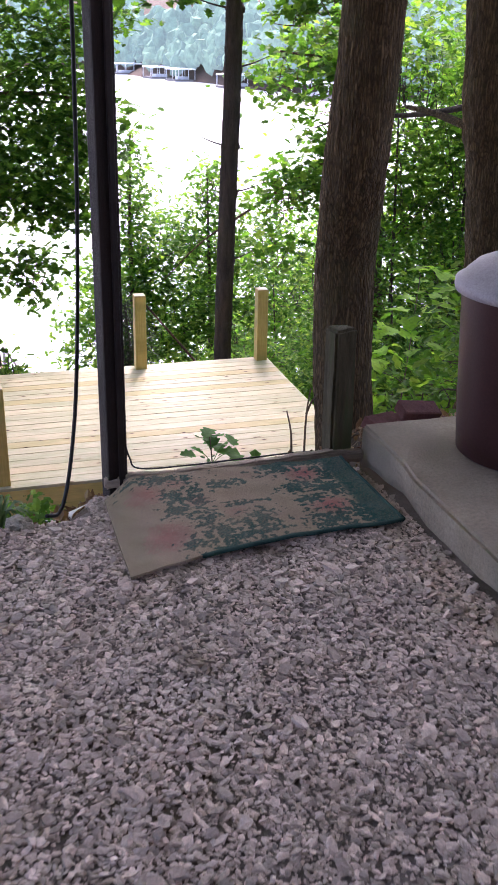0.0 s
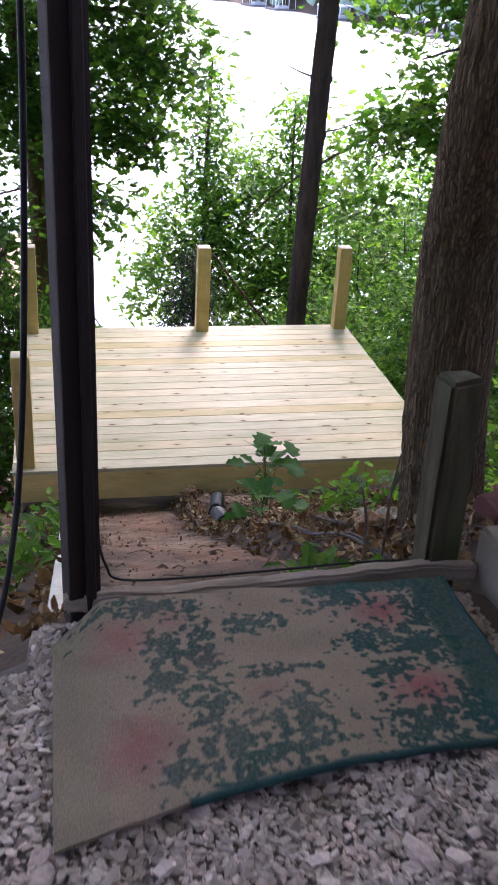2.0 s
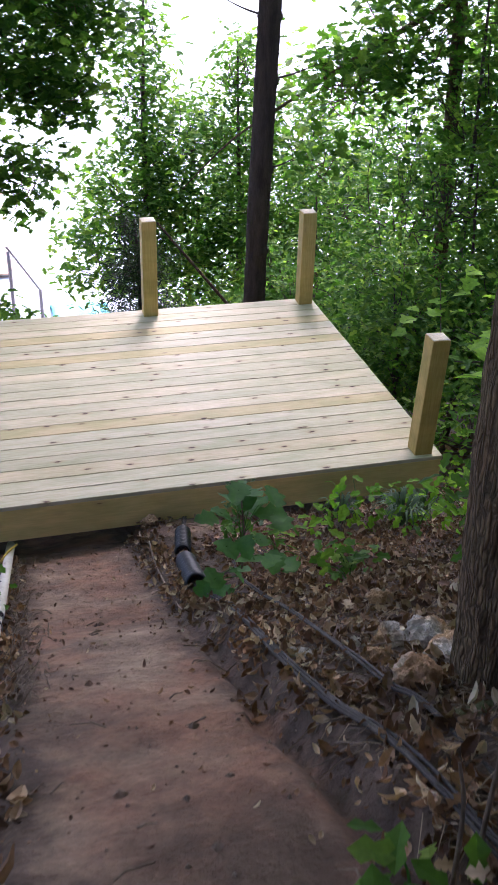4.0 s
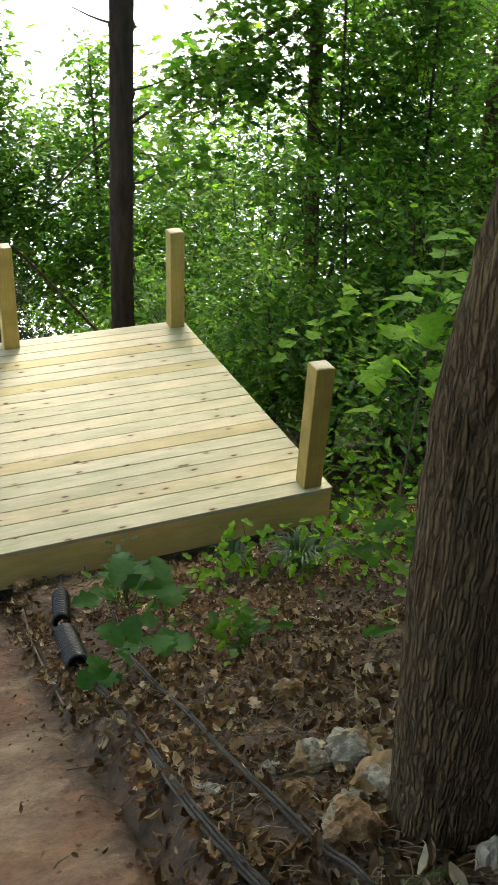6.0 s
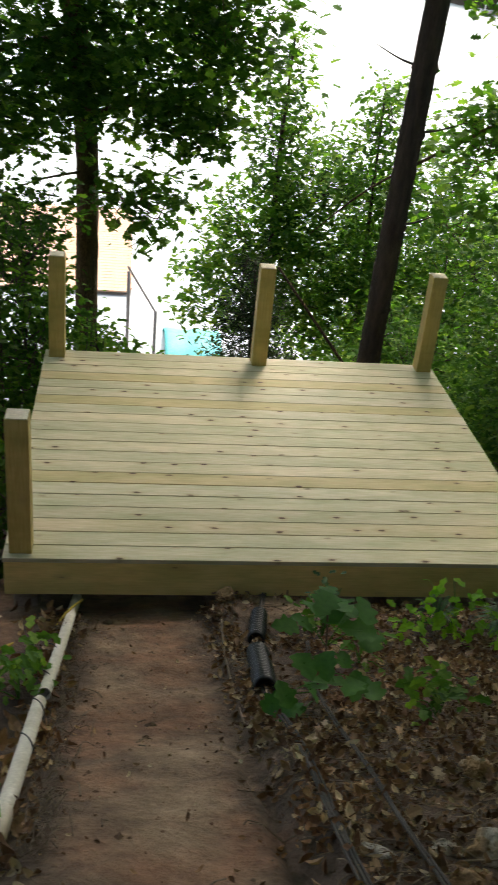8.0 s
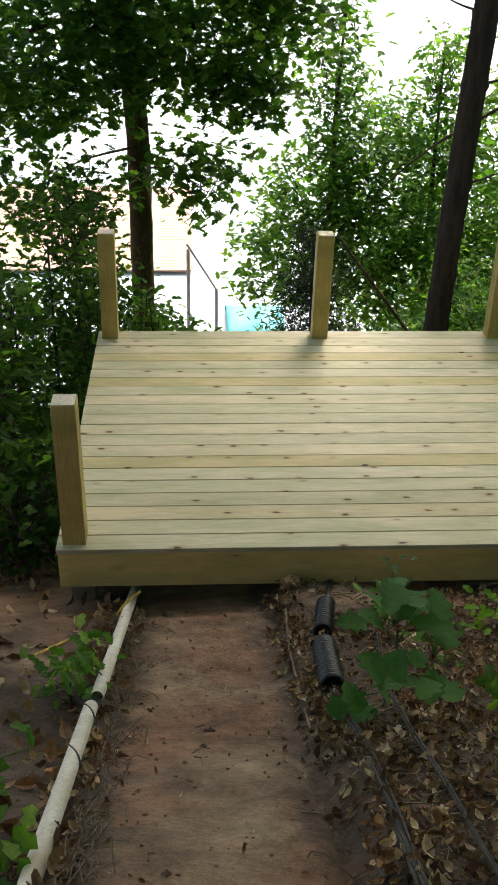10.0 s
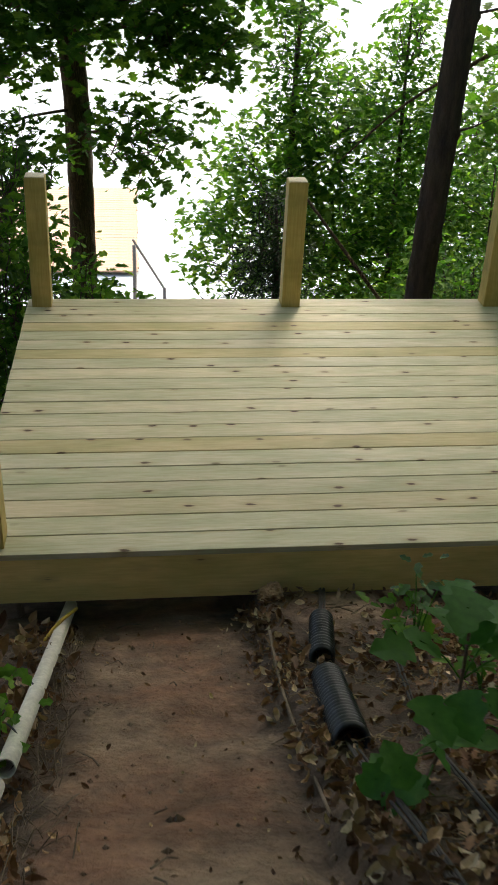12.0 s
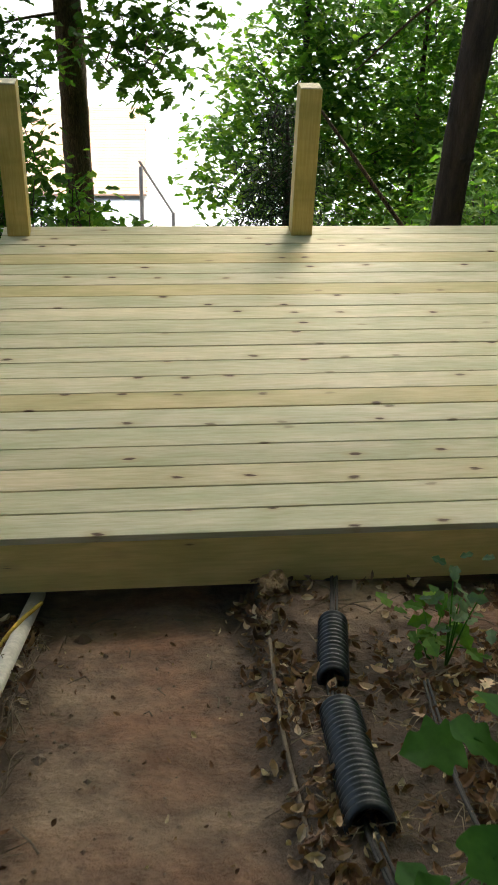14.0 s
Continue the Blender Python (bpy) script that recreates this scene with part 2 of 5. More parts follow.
M["lid"] = surface("dusty_grey_plastic", (0.34, 0.30, 0.32), (0.46, 0.42, 0.44), 4, 120, rough=0.5, bump=0.08)
M["black_rubber"] = surface("black_rubber", (0.012, 0.012, 0.013), (0.03, 0.03, 0.03), 9, 90, rough=0.5, bump=0.1)
M["drain"] = surface("black_corrugated_plastic", (0.010, 0.012, 0.013), (0.026, 0.028, 0.03), 12, 90, rough=0.3, bump=0.1, stain=(0.05, 0.043, 0.035), stain_at=0.72)
M["conduit"] = surface("muddy_grey_cable", (0.02, 0.017, 0.015), (0.06, 0.049, 0.041), 8, 80, rough=0.65, bump=0.3)
M["pvc"] = surface("dirty_white_pvc", (0.52, 0.47, 0.38), (0.72, 0.69, 0.60), 5, 60, rough=0.5, bump=0.1, stain=(0.36, 0.31, 0.22), stain_at=0.6)
M["rope"] = surface("yellow_rope", (0.45, 0.30, 0.04), (0.62, 0.44, 0.08), 20, 120, bump=0.5)
M["brick"] = surface("old_red_brick", (0.09, 0.032, 0.028), (0.18, 0.07, 0.06), 9, 70, vary=0.2, bump=0.6)
M["siding"] = surface("plain_brown_siding", (0.12, 0.095, 0.075), (0.18, 0.145, 0.115), 2, 50, (0.5, 0.5, 4))
M["ceiling_wood"] = surface("grey_soffit_boards", (0.30, 0.28, 0.26), (0.38, 0.36, 0.34), 2, 50, (4, 0.5, 1))
M["dock_wood"] = surface("sunlit_tan_dock_wood", (0.62, 0.37, 0.22), (0.80, 0.52, 0.35), 1, 12, (1, 5, 1), rough=0.8)
M["dock_dark"] = surface("grey_dock_timber", (0.22, 0.19, 0.17), (0.34, 0.30, 0.27), 3, 30)
M["white_metal"] = surface("white_painted_metal", (0.72, 0.73, 0.74), (0.82, 0.82, 0.82), 1, 20, rough=0.5, bump=0.05)
M["teal_tarp"] = surface("turquoise_tarpaulin", (0.10, 0.50, 0.46), (0.20, 0.66, 0.60), 1, 20, rough=0.5, bump=0.1)
M["leaf_oak"] = leaf_mat("dark_oak_leaf", [(0, (0.036, 0.09, 0.017)), (0.6, (0.066, 0.15, 0.026)), (1, (0.13, 0.23, 0.04))], 0.72)
M["leaf_mid"] = leaf_mat("green_understorey_leaf", [(0, (0.05, 0.13, 0.022)), (0.6, (0.105, 0.23, 0.036)), (1, (0.22, 0.35, 0.06))], 0.62)
M["leaf_bright"] = leaf_mat("bright_sapling_leaf", [(0, (0.15, 0.33, 0.025)), (0.6, (0.23, 0.45, 0.035)), (1, (0.34, 0.56, 0.05))], 0.65)
M["leaf_seed"] = leaf_mat("young_oak_leaf", [(0, (0.03, 0.11, 0.018)), (1, (0.085, 0.235, 0.04))], 0.45)
M["leaf_cedar"] = leaf_mat("dark_cedar_spray", [(0, (0.012, 0.028, 0.010)), (1, (0.035, 0.06, 0.02))], 0.2)
M["blade"] = leaf_mat("blue_green_blade", [(0, (0.05, 0.10, 0.05)), (1, (0.12, 0.19, 0.10))], 0.3)
M["litter"] = leaf_mat("dead_oak_leaf", [(0, (0.06, 0.03, 0.018)), (0.4, (0.17, 0.09, 0.055)), (0.75, (0.30, 0.185, 0.12)), (0.88, (0.46, 0.33, 0.24)), (1, (0.62, 0.52, 0.42))], 0.12, 0.75)
M["far_wood"], nt_, b_ = base_mat("far_woods_haze_glow", 1.0)
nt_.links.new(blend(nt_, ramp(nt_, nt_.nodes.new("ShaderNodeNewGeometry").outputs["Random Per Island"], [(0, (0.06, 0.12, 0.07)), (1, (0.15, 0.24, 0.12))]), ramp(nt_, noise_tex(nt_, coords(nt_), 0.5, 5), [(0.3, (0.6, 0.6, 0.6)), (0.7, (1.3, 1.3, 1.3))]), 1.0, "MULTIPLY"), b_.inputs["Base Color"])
# Faint blue emission puts the distance haze into the woods' own surface.
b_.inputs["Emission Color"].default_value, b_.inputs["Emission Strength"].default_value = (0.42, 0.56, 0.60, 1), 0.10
M["water"], nt_, b_ = base_mat("still_lake_water", 0.3)
# Pale base colour stands in for the bright sky the lake reflects.
b_.inputs["Base Color"].default_value, b_.inputs["IOR"].default_value, b_.inputs["Specular IOR Level"].default_value = (0.46, 0.49, 0.48, 1), 1.33, 1.0
bump_to(nt_, b_, noise_tex(nt_, coords(nt_, (0.6, 1.4, 1)), 0.8, 4), 0.6, 0.12)

# ---- mesh tools ----
rng = np.random.default_rng(7)


def tri_mesh(name, V, F, smooth=False):
    """A mesh from numpy arrays of points and triangles."""
    me = bpy.data.meshes.new(name)
    n = len(F)
    me.vertices.add(len(V))
    me.vertices.foreach_set("co", np.asarray(V, np.float32).ravel())
    me.loops.add(n * 3)
    me.loops.foreach_set("vertex_index", np.asarray(F, np.int32).ravel())
    me.polygons.add(n)
    me.polygons.foreach_set("loop_start", np.arange(0, n * 3, 3, dtype=np.int32))
    me.polygons.foreach_set("use_smooth", np.full(n, smooth))
    me.update(calc_edges=True)
    return me


def put(name, me, mat, parent=None, label="", m=None):
    ob = new(name, me)
    if mat and not me.materials:
        me.materials.append(mat)
    ob.parent = parent
    if m is not None:
        ob.matrix_basis = m
    return tagged(ob, label)


def bm_mesh(bm, name, smooth=False):
    me = bpy.data.meshes.new(name)
    bm.to_mesh(me)
    bm.free()
    me.polygons.foreach_set("use_smooth", np.full(len(me.polygons), smooth))
    return me


def box_mesh(name, size, bevel=0.004, segs=1, centre=(0, 0, 0), wobble=0.0, cuts=0):
    bm = bmesh.new()
    bmesh.ops.create_cube(bm, size=1, matrix=Matrix.Translation(centre) @ Matrix.Diagonal((*size, 1)))
    if bevel:
        bmesh.ops.bevel(bm, geom=bm.edges[:], offset=bevel, segments=segs, affect="EDGES", profile=0.6)
    if cuts:
        bmesh.ops.subdivide_edges(bm, edges=bm.edges[:], cuts=cuts, use_grid_fill=True)
    if wobble:
        for v in bm.verts:
            v.co += noise.noise_vector(v.co * 5) * wobble
    return bm_mesh(bm, name)


def tube_arrays(points, radii, sides=10, ridge=0.0, cap=True):
    """Rings of points along a path, as triangles."""
    P = np.array([tuple(p) for p in points], float)
    R = np.interp(np.linspace(0, 1, len(P)), np.linspace(0, 1, len(radii)), radii)
    T = np.gradient(P, axis=0)
    T /= np.linalg.norm(T, axis=1)[:, None] + 1e-9
    up = np.array([0.0, 0, 1]) if abs(T[0, 2]) < 0.8 else np.array([0.0, 1, 0])
    V = []
    ang = np.linspace(0, 2 * math.pi, sides, endpoint=False)
    for i, (p, t, r) in enumerate(zip(P, T, R)):
        a = np.cross(t, up)
        a /= np.linalg.norm(a) + 1e-9
        b = np.cross(a, t)
        for k in ang:
            q = p + r * (math.cos(k) * a + math.sin(k) * b)
            if ridge:
                n1 = noise.noise(Vector((math.cos(k) * 6.5, math.sin(k) * 6.5, q[2] * 4.5)))
                n2 = noise.noise(Vector((math.cos(k) * 15, math.sin(k) * 15, q[2] * 11)))
                q = p + r * (1 + ridge * (min(0.3, abs(n1)) * 2.6 - 0.5) + ridge * 0.5 * n2) * (math.cos(k) * a + math.sin(k) * b)
            V.append(q)
    F = []
    for i in range(len(P) - 1):
        for k in range(sides):
            a, b = i * sides + k, i * sides + (k + 1) % sides
            F += [(a, a + sides, b + sides), (a, b + sides, b)]
    if cap:
        n = len(V)
        V += [P[0], P[-1]]
        for k in range(sides):
            F.append((n, k, (k + 1) % sides))
            F.append((n + 1, (len(P) - 1) * sides + (k + 1) % sides, (len(P) - 1) * sides + k))
    return np.array(V), np.array(F)


def curve_points(ctrl, n):
    """A smooth path through control points (Catmull-Rom)."""
    C = [Vector(c) for c in ctrl]
    C = [C[0] * 2 - C[1]] + C + [C[-1] * 2 - C[-2]]
    out = []
    for k in range(n):
        u = k / (n - 1) * (len(C) - 3)
        i = min(int(u), len(C) - 4)
        t = u - i
        a, b, c, d = C[i : i + 4]
        out.append(0.5 * ((2 * b) + (c - a) * t + (2 * a - 5 * b + 4 * c - d) * t * t + (3 * b - a - 3 * c + d) * t ** 3))
    return out


def tube(name, ctrl, radii, mat, parent=None, label="", n=24, sides=10, ridge=0.0, smooth=True):
    V, F = tube_arrays(curve_points(ctrl, n), radii, sides, ridge)
    return put(name, tri_mesh(name, V, F, smooth), mat, parent, label)


def outline_leaf(half):
    """A folded leaf from half of its outline, as a fan."""
    pts = list(half) + [(x, -y) for x, y in reversed(half[1:-1])]
    V = [(0.5, 0, -0.02)] + [(x, y, 0.22 * abs(y) - 0.12 * x * x) for x, y in pts]
    n = len(pts)
    return np.array(V, float), np.array([(0, 1 + i, 1 + (i + 1) % n) for i in range(n)])


def curled_leaf():
    """A dry leaf rolled up lengthwise, its tips lifted."""
    V, F = [], []
    for x, w in ((0, 0.07), (0.35, 0.30), (0.7, 0.25), (1, 0.05)):
        arch = 1.1 * (x - 0.45) ** 2
        V += [(x, -w * 0.8, arch + 0.26 * w / 0.3), (x, 0, arch), (x, w, arch + 0.15 * w / 0.3)]
    for i in range(3):
        for j in range(2):
            a = 3 * i + j
            F += [(a, a + 3, a + 4), (a, a + 4, a + 1)]
    return np.array(V, float), np.array(F)


def broad_leaf():
    """A broad oak leaf with rounded lobes."""
    half = [(0, 0.01)] + [(x, 0.44 * math.sin(math.pi * x ** 0.75) ** 0.7 * (0.80 + 0.17 * math.sin(19.0 * x - 1.4))) for x in np.linspace(0.08, 0.97, 19)] + [(1, 0)]
    return outline_leaf(half)


LEAF = {
    "curl": curled_leaf(),
    "oak": broad_leaf(),
    "lobed": outline_leaf([(0, 0), (0.12, 0.07), (0.24, 0.3), (0.36, 0.15), (0.52, 0.42), (0.64, 0.17), (0.8, 0.27), (1, 0)]),
    "maple": outline_leaf([(0, 0), (0.02, 0.16), (-0.02, 0.34), (0.13, 0.30), (0.22, 0.34), (0.28, 0.47), (0.38, 0.56), (0.46, 0.46), (0.52, 0.32), (0.62, 0.28), (0.74, 0.29), (0.86, 0.13), (1, 0)]),
    "simple": outline_leaf([(0, 0), (0.25, 0.26), (0.5, 0.16), (0.68, 0.27), (1, 0)]),
    "oval": (np.array([(0, 0, 0), (0.4, 0.26, 0.06), (1, 0, -0.08), (0.4, -0.26, 0.06)], float), np.array([(0, 2, 1), (0, 3, 2)])),
    "spray": (np.array([(0, 0, 0), (0.5, 0.09, 0.02), (1, 0, 0), (0.5, -0.09, 0.02)], float), np.array([(0, 2, 1), (0, 3, 2)])),
}


def leaves(P, size, shape, flat=1.0, spread=0.35):
    """Leaf triangles at the points P; flat: how level they lie."""
    LV, LF = LEAF[shape]
    n = len(P)
    N = rng.normal(size=(n, 3))
    N[:, 2] = np.abs(N[:, 2]) + flat
    N /= np.linalg.norm(N, axis=1)[:, None]
    A = rng.normal(size=(n, 3))
    A -= (A * N).sum(1)[:, None] * N
    A /= np.linalg.norm(A, axis=1)[:, None]
    B = np.cross(N, A)
    S = size * rng.uniform(1 - spread, 1 + spread, n)
    V = P[:, None, :] + S[:, None, None] * (LV[None, :, 0:1] * A[:, None] + LV[None, :, 1:2] * B[:, None] + LV[None, :, 2:3] * N[:, None])
    F = LF[None] + (np.arange(n) * len(LV))[:, None, None]
    return V.reshape(-1, 3), F.reshape(-1, 3)


def clump_points(centre, radii, n, per=14, tight=0.16):
    """Points gathered on twigs within an ellipsoid, thicker near its skin."""
    k = max(2, n * 5 // (4 * per))
    D = rng.normal(size=(k, 3))
    D /= np.linalg.norm(D, axis=1)[:, None]
    D *= (rng.uniform(0.25, 1.08, k) ** 0.6)[:, None]
    T = np.array(centre) + D * np.array(radii)
    P = np.repeat(T, per, axis=0) + rng.normal(size=(k * per, 3)) * tight * np.array([1, 1, 0.6])
    return P, T

# ---- the large structure ----
SLOPE_Y = (-30, -9, -5.2, -4.9, -4.7, -4.0, -3.24, -2.5, -1.8, -1.4, -0.87, -0.5, 0.0, 1.0, 3.5, 8.0, 15.0, 17.0, 40.0)
SLOPE_Z = (2.5, 2.36, 2.3, 2.28, 2.17, 1.80, 1.38, 0.93, 0.44, 0.25, 0.0, -0.16, -0.42, -0.98, -2.1, -4.4, -7.7, -8.5, -9.5)
LAKE_Z = -8.0


def shore(x):
    """Where the far shore lies."""
    return float(np.interp(x, (-400, 30, 50, 75, 110, 400), (380, 345, 322, 195, 165, 120)))


def height(x, y):
    if y > 60:
        d = y - shore(x)
        return -9.5 + (max(0.0, d + 8) * 0.15 if d < 220 else 34 + 0.01 * d)
    edge = 0.17 * min(1.0, max(0.0, (0.36 - x) / 0.12)) * min(1.0, max(0.0, (y + 5.6) * 3)) * min(1.0, max(0.0, (-3.6 - y) * 2))
    z = float(np.interp(y + edge, SLOPE_Y, SLOPE_Z))
    if -4.75 < y < 0.3:
        fade = min(1.0, (y + 4.75) * 3) * min(1.0, (0.3 - y) * 3)
        edge_x = x + 0.05 * noise.noise(Vector((0, y * 2.6, 4)))
        right = min(1.0, max(0.0, (edge_x - 1.255) / 0.07)) - 0.85 * math.exp(-(((edge_x - 1.215) / 0.035) ** 2)) * min(1.0, max(0.0, -1.9 - y))
        left = min(1.0, max(0.0, (0.48 - x) / 0.12))
        z += fade * (0.07 * right + float(np.interp(y, (-1.9, -1.4), (-0.11, 0.02))) * left)
    if y > -0.5 and 1.35 < x < 2.0:
        z += 0.08 * min(1, (y + 0.5) * 2) * max(0.0, 1 - max(0.0, y) / 1.5)
    if x > 1.5 and -4.78 < y < -3.95:
        bank = float(np.interp(y, (-4.78, -4.4, -3.95), (2.28, 2.24, 1.83)))
        z += (max(z, bank) - z) * min(1.0, (x - 1.5) / 0.15)
    rough = 0.012 if y < -4.8 else 0.03
    z += rough * noise.noise(Vector((x * 2.3, y * 2.3, 0))) + 0.012 * noise.noise(Vector((x * 9, y * 9, 3))) * (1.0 if y > -4.8 else 0.3)
    if abs(x) > 6 or y > 4:
        z += 0.25 * noise.noise(Vector((x * 0.3, y * 0.3, 7)))
    return z


def axis(lo, hi, step, far_lo, far_hi):
    fine = np.arange(lo, hi + 1e-6, step)
    out = [lo - step * 1.35 ** k for k in range(3, 40) if lo - step * 1.35 ** k > far_lo][::-1]
    up = [hi + step * 1.35 ** k for k in range(3, 40) if hi + step * 1.35 ** k < far_hi]
    return np.concatenate([[far_lo], out, fine, up, [far_hi]])


xs, ys = axis(-1.6, 4.6, 0.06, -1500, 1500), axis(-6.8, 1.0, 0.06, -1500, 2500)
ys = np.unique(np.concatenate([ys, np.arange(60, 420, 12.0)]))
xs = np.unique(np.concatenate([xs, np.arange(-120, 240, 12.0), np.arange(1.1, 1.42, 0.02)]))
verts = [(x, y, height(x, y)) for y in ys for x in xs]
nx = len(xs)
quads = [(j * nx + i, j * nx + i + 1, (j + 1) * nx + i + 1, (j + 1) * nx + i) for j in range(len(ys) - 1) for i in range(nx - 1)]
me = bpy.data.meshes.new("ground")
me.from_pydata(verts, [], quads)
for key in ("gravel_bed", "earth"):
    me.materials.append(M[key])


def ground_kind(x, y):
    return 0 if y < -4.82 - (0.18 if x < 0.34 else 0) + 0.05 * noise.noise(Vector((x * 4, y * 4, 11))) else 1


for p in me.polygons:
    c = p.center
    p.material_index = ground_kind(c.x, c.y)
    p.use_smooth = True
tagged(new("ground", me), "sloping ground of gravel, trodden clay and leaf-strewn soil", "ground", kind="structure")

bm = bmesh.new()
bmesh.ops.create_grid(bm, x_segments=30, y_segments=30, size=0.5, matrix=Matrix.Translation((0, 255, LAKE_Z)) @ Matrix.Diagonal((1600, 490, 1, 1)))
tagged(put("water", bm_mesh(bm, "water"), M["water"]), "bright still lake water below the wooded slope", "water", kind="structure")

# Unseen house behind the camera: wall and soffit added to shade the gravel; the dark post carries the soffit.
tagged(put("wall_south", box_mesh("wall_south", (14, 0.2, 4.6), 0.01, centre=(0.5, -12.1, 4.3)), M["siding"]), "unseen plain brown house wall added to close the gravel yard", "wall", kind="structure")
tagged(put("ceiling", box_mesh("ceiling", (14, 7.4, 0.2), 0.01, centre=(0.5, -8.4, 6.2)), M["ceiling_wood"]), "unseen grey board soffit added over the gravel yard for shade", "ceiling", kind="structure")

# Far shore woods.
bm = bmesh.new()
bmesh.ops.create_icosphere(bm, subdivisions=2, radius=1)
LV = np.array([v.co[:] for v in bm.verts])
LF = np.array([[v.index for v in f.verts] for f in bm.faces])
bm.free()
lumps_v, lumps_f, count = [], [], 0
for k in range(5200):
    x = rng.uniform(-150, 330)
    d = abs(rng.normal()) * 45 + rng.uniform(0, 10)
    y = shore(x) + d
    s = rng.uniform(1.2, 3.0)
    wob = 1 + 0.28 * np.sin(LV @ rng.normal(size=3) * 4 + rng.uniform(0, 6)) + 0.16 * rng.normal(size=len(LV))
    lumps_v.append(LV * wob[:, None] * np.array([s, s, s * rng.uniform(1.0, 1.7)]) + np.array([x, y, height(x, y) + s * 1.0 + 2.5]))
    lumps_f.append(LF + count)
    count += len(LV)
tagged(put("far_woods", tri_mesh("far_woods", np.concatenate(lumps_v), np.concatenate(lumps_f), False), M["far_wood"]), "blue-green wooded hillside across the lake, haze put in as glow", "woods", kind="stuff")

# ---- the deck ----
DECK_W, DECK_D, ROWS = 3.655, 3.23, 21
PITCH = DECK_D / ROWS
deck = tagged(new("deck"), "new pale treated-pine deck platform with bare posts", "deck")
board_mesh = box_mesh("deck_board", (DECK_W, PITCH - 0.0075, 0.032), 0.002)
board_mesh.materials.append(M["board"])
honey_mesh = board_mesh.copy()
honey_mesh.materials.clear()
honey_mesh.materials.append(M["board_honey"])
for k in range(ROWS):
    honey = k in (6, 14, 17)
    b = put("deck_board", honey_mesh if honey else board_mesh, None, deck, "honey-coloured pine board" if honey else "")
    b.location = (DECK_W / 2 + rng.uniform(-0.002, 0.002), (k + 0.5) * PITCH, -0.016 + rng.uniform(-0.0012, 0.0012))
RIM_H = 0.252
long_rim = box_mesh("rim_joist", (DECK_W - 0.012, 0.04, RIM_H), 0.004)
side_rim = box_mesh("rim_joist", (DECK_D - 0.1, 0.04, RIM_H), 0.004)
for y in (0.026, DECK_D - 0.026):
    put("rim_joist", long_rim, M["rim"], deck, "broad olive-tan pine rim board", pose(DECK_W / 2, y, -0.033 - RIM_H / 2))
for x in (0.027, DECK_W - 0.027):
    put("rim_joist", side_rim, M["rim"], deck, "broad olive-tan pine rim board", pose(x, DECK_D / 2, -0.033 - RIM_H / 2, 0, 0, 90))
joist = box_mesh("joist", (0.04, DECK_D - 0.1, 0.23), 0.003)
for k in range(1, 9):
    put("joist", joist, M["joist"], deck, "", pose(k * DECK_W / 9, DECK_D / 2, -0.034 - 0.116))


def railing_post(x, y, h, lean):
    """A square post with a sawn top, on the deck."""
    p = put("railing_post", box_mesh("railing_post", (0.14, 0.14, h), 0.006, 2, (0, 0, h / 2)), M["rail_post"], deck, "bare square pine railing post", pose(x, y, 0.0, lean[0], lean[1], 0))
    put("post_top", box_mesh("post_top", (0.13, 0.13, 0.006), 0.002, 1, (0, 0, h + 0.0035)), M["endgrain"], p, "pale sawn end grain")


railing_post(0.112, 3.125, 0.945, (0, 0.3))
railing_post(1.962, 3.12, 0.942, (0.2, 0))
railing_post(3.55, 3.13, 0.938, (0, -0.3))
railing_post(3.512, 0.108, 0.93, (0, 1.6))
railing_post(0.105, 0.122, 0.955, (0.3, 0))
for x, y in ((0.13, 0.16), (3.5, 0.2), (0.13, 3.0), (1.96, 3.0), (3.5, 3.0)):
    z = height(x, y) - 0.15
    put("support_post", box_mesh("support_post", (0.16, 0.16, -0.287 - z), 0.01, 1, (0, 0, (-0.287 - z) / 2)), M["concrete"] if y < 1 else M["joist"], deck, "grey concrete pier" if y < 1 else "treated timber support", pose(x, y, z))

# ---- the gravel yard ----


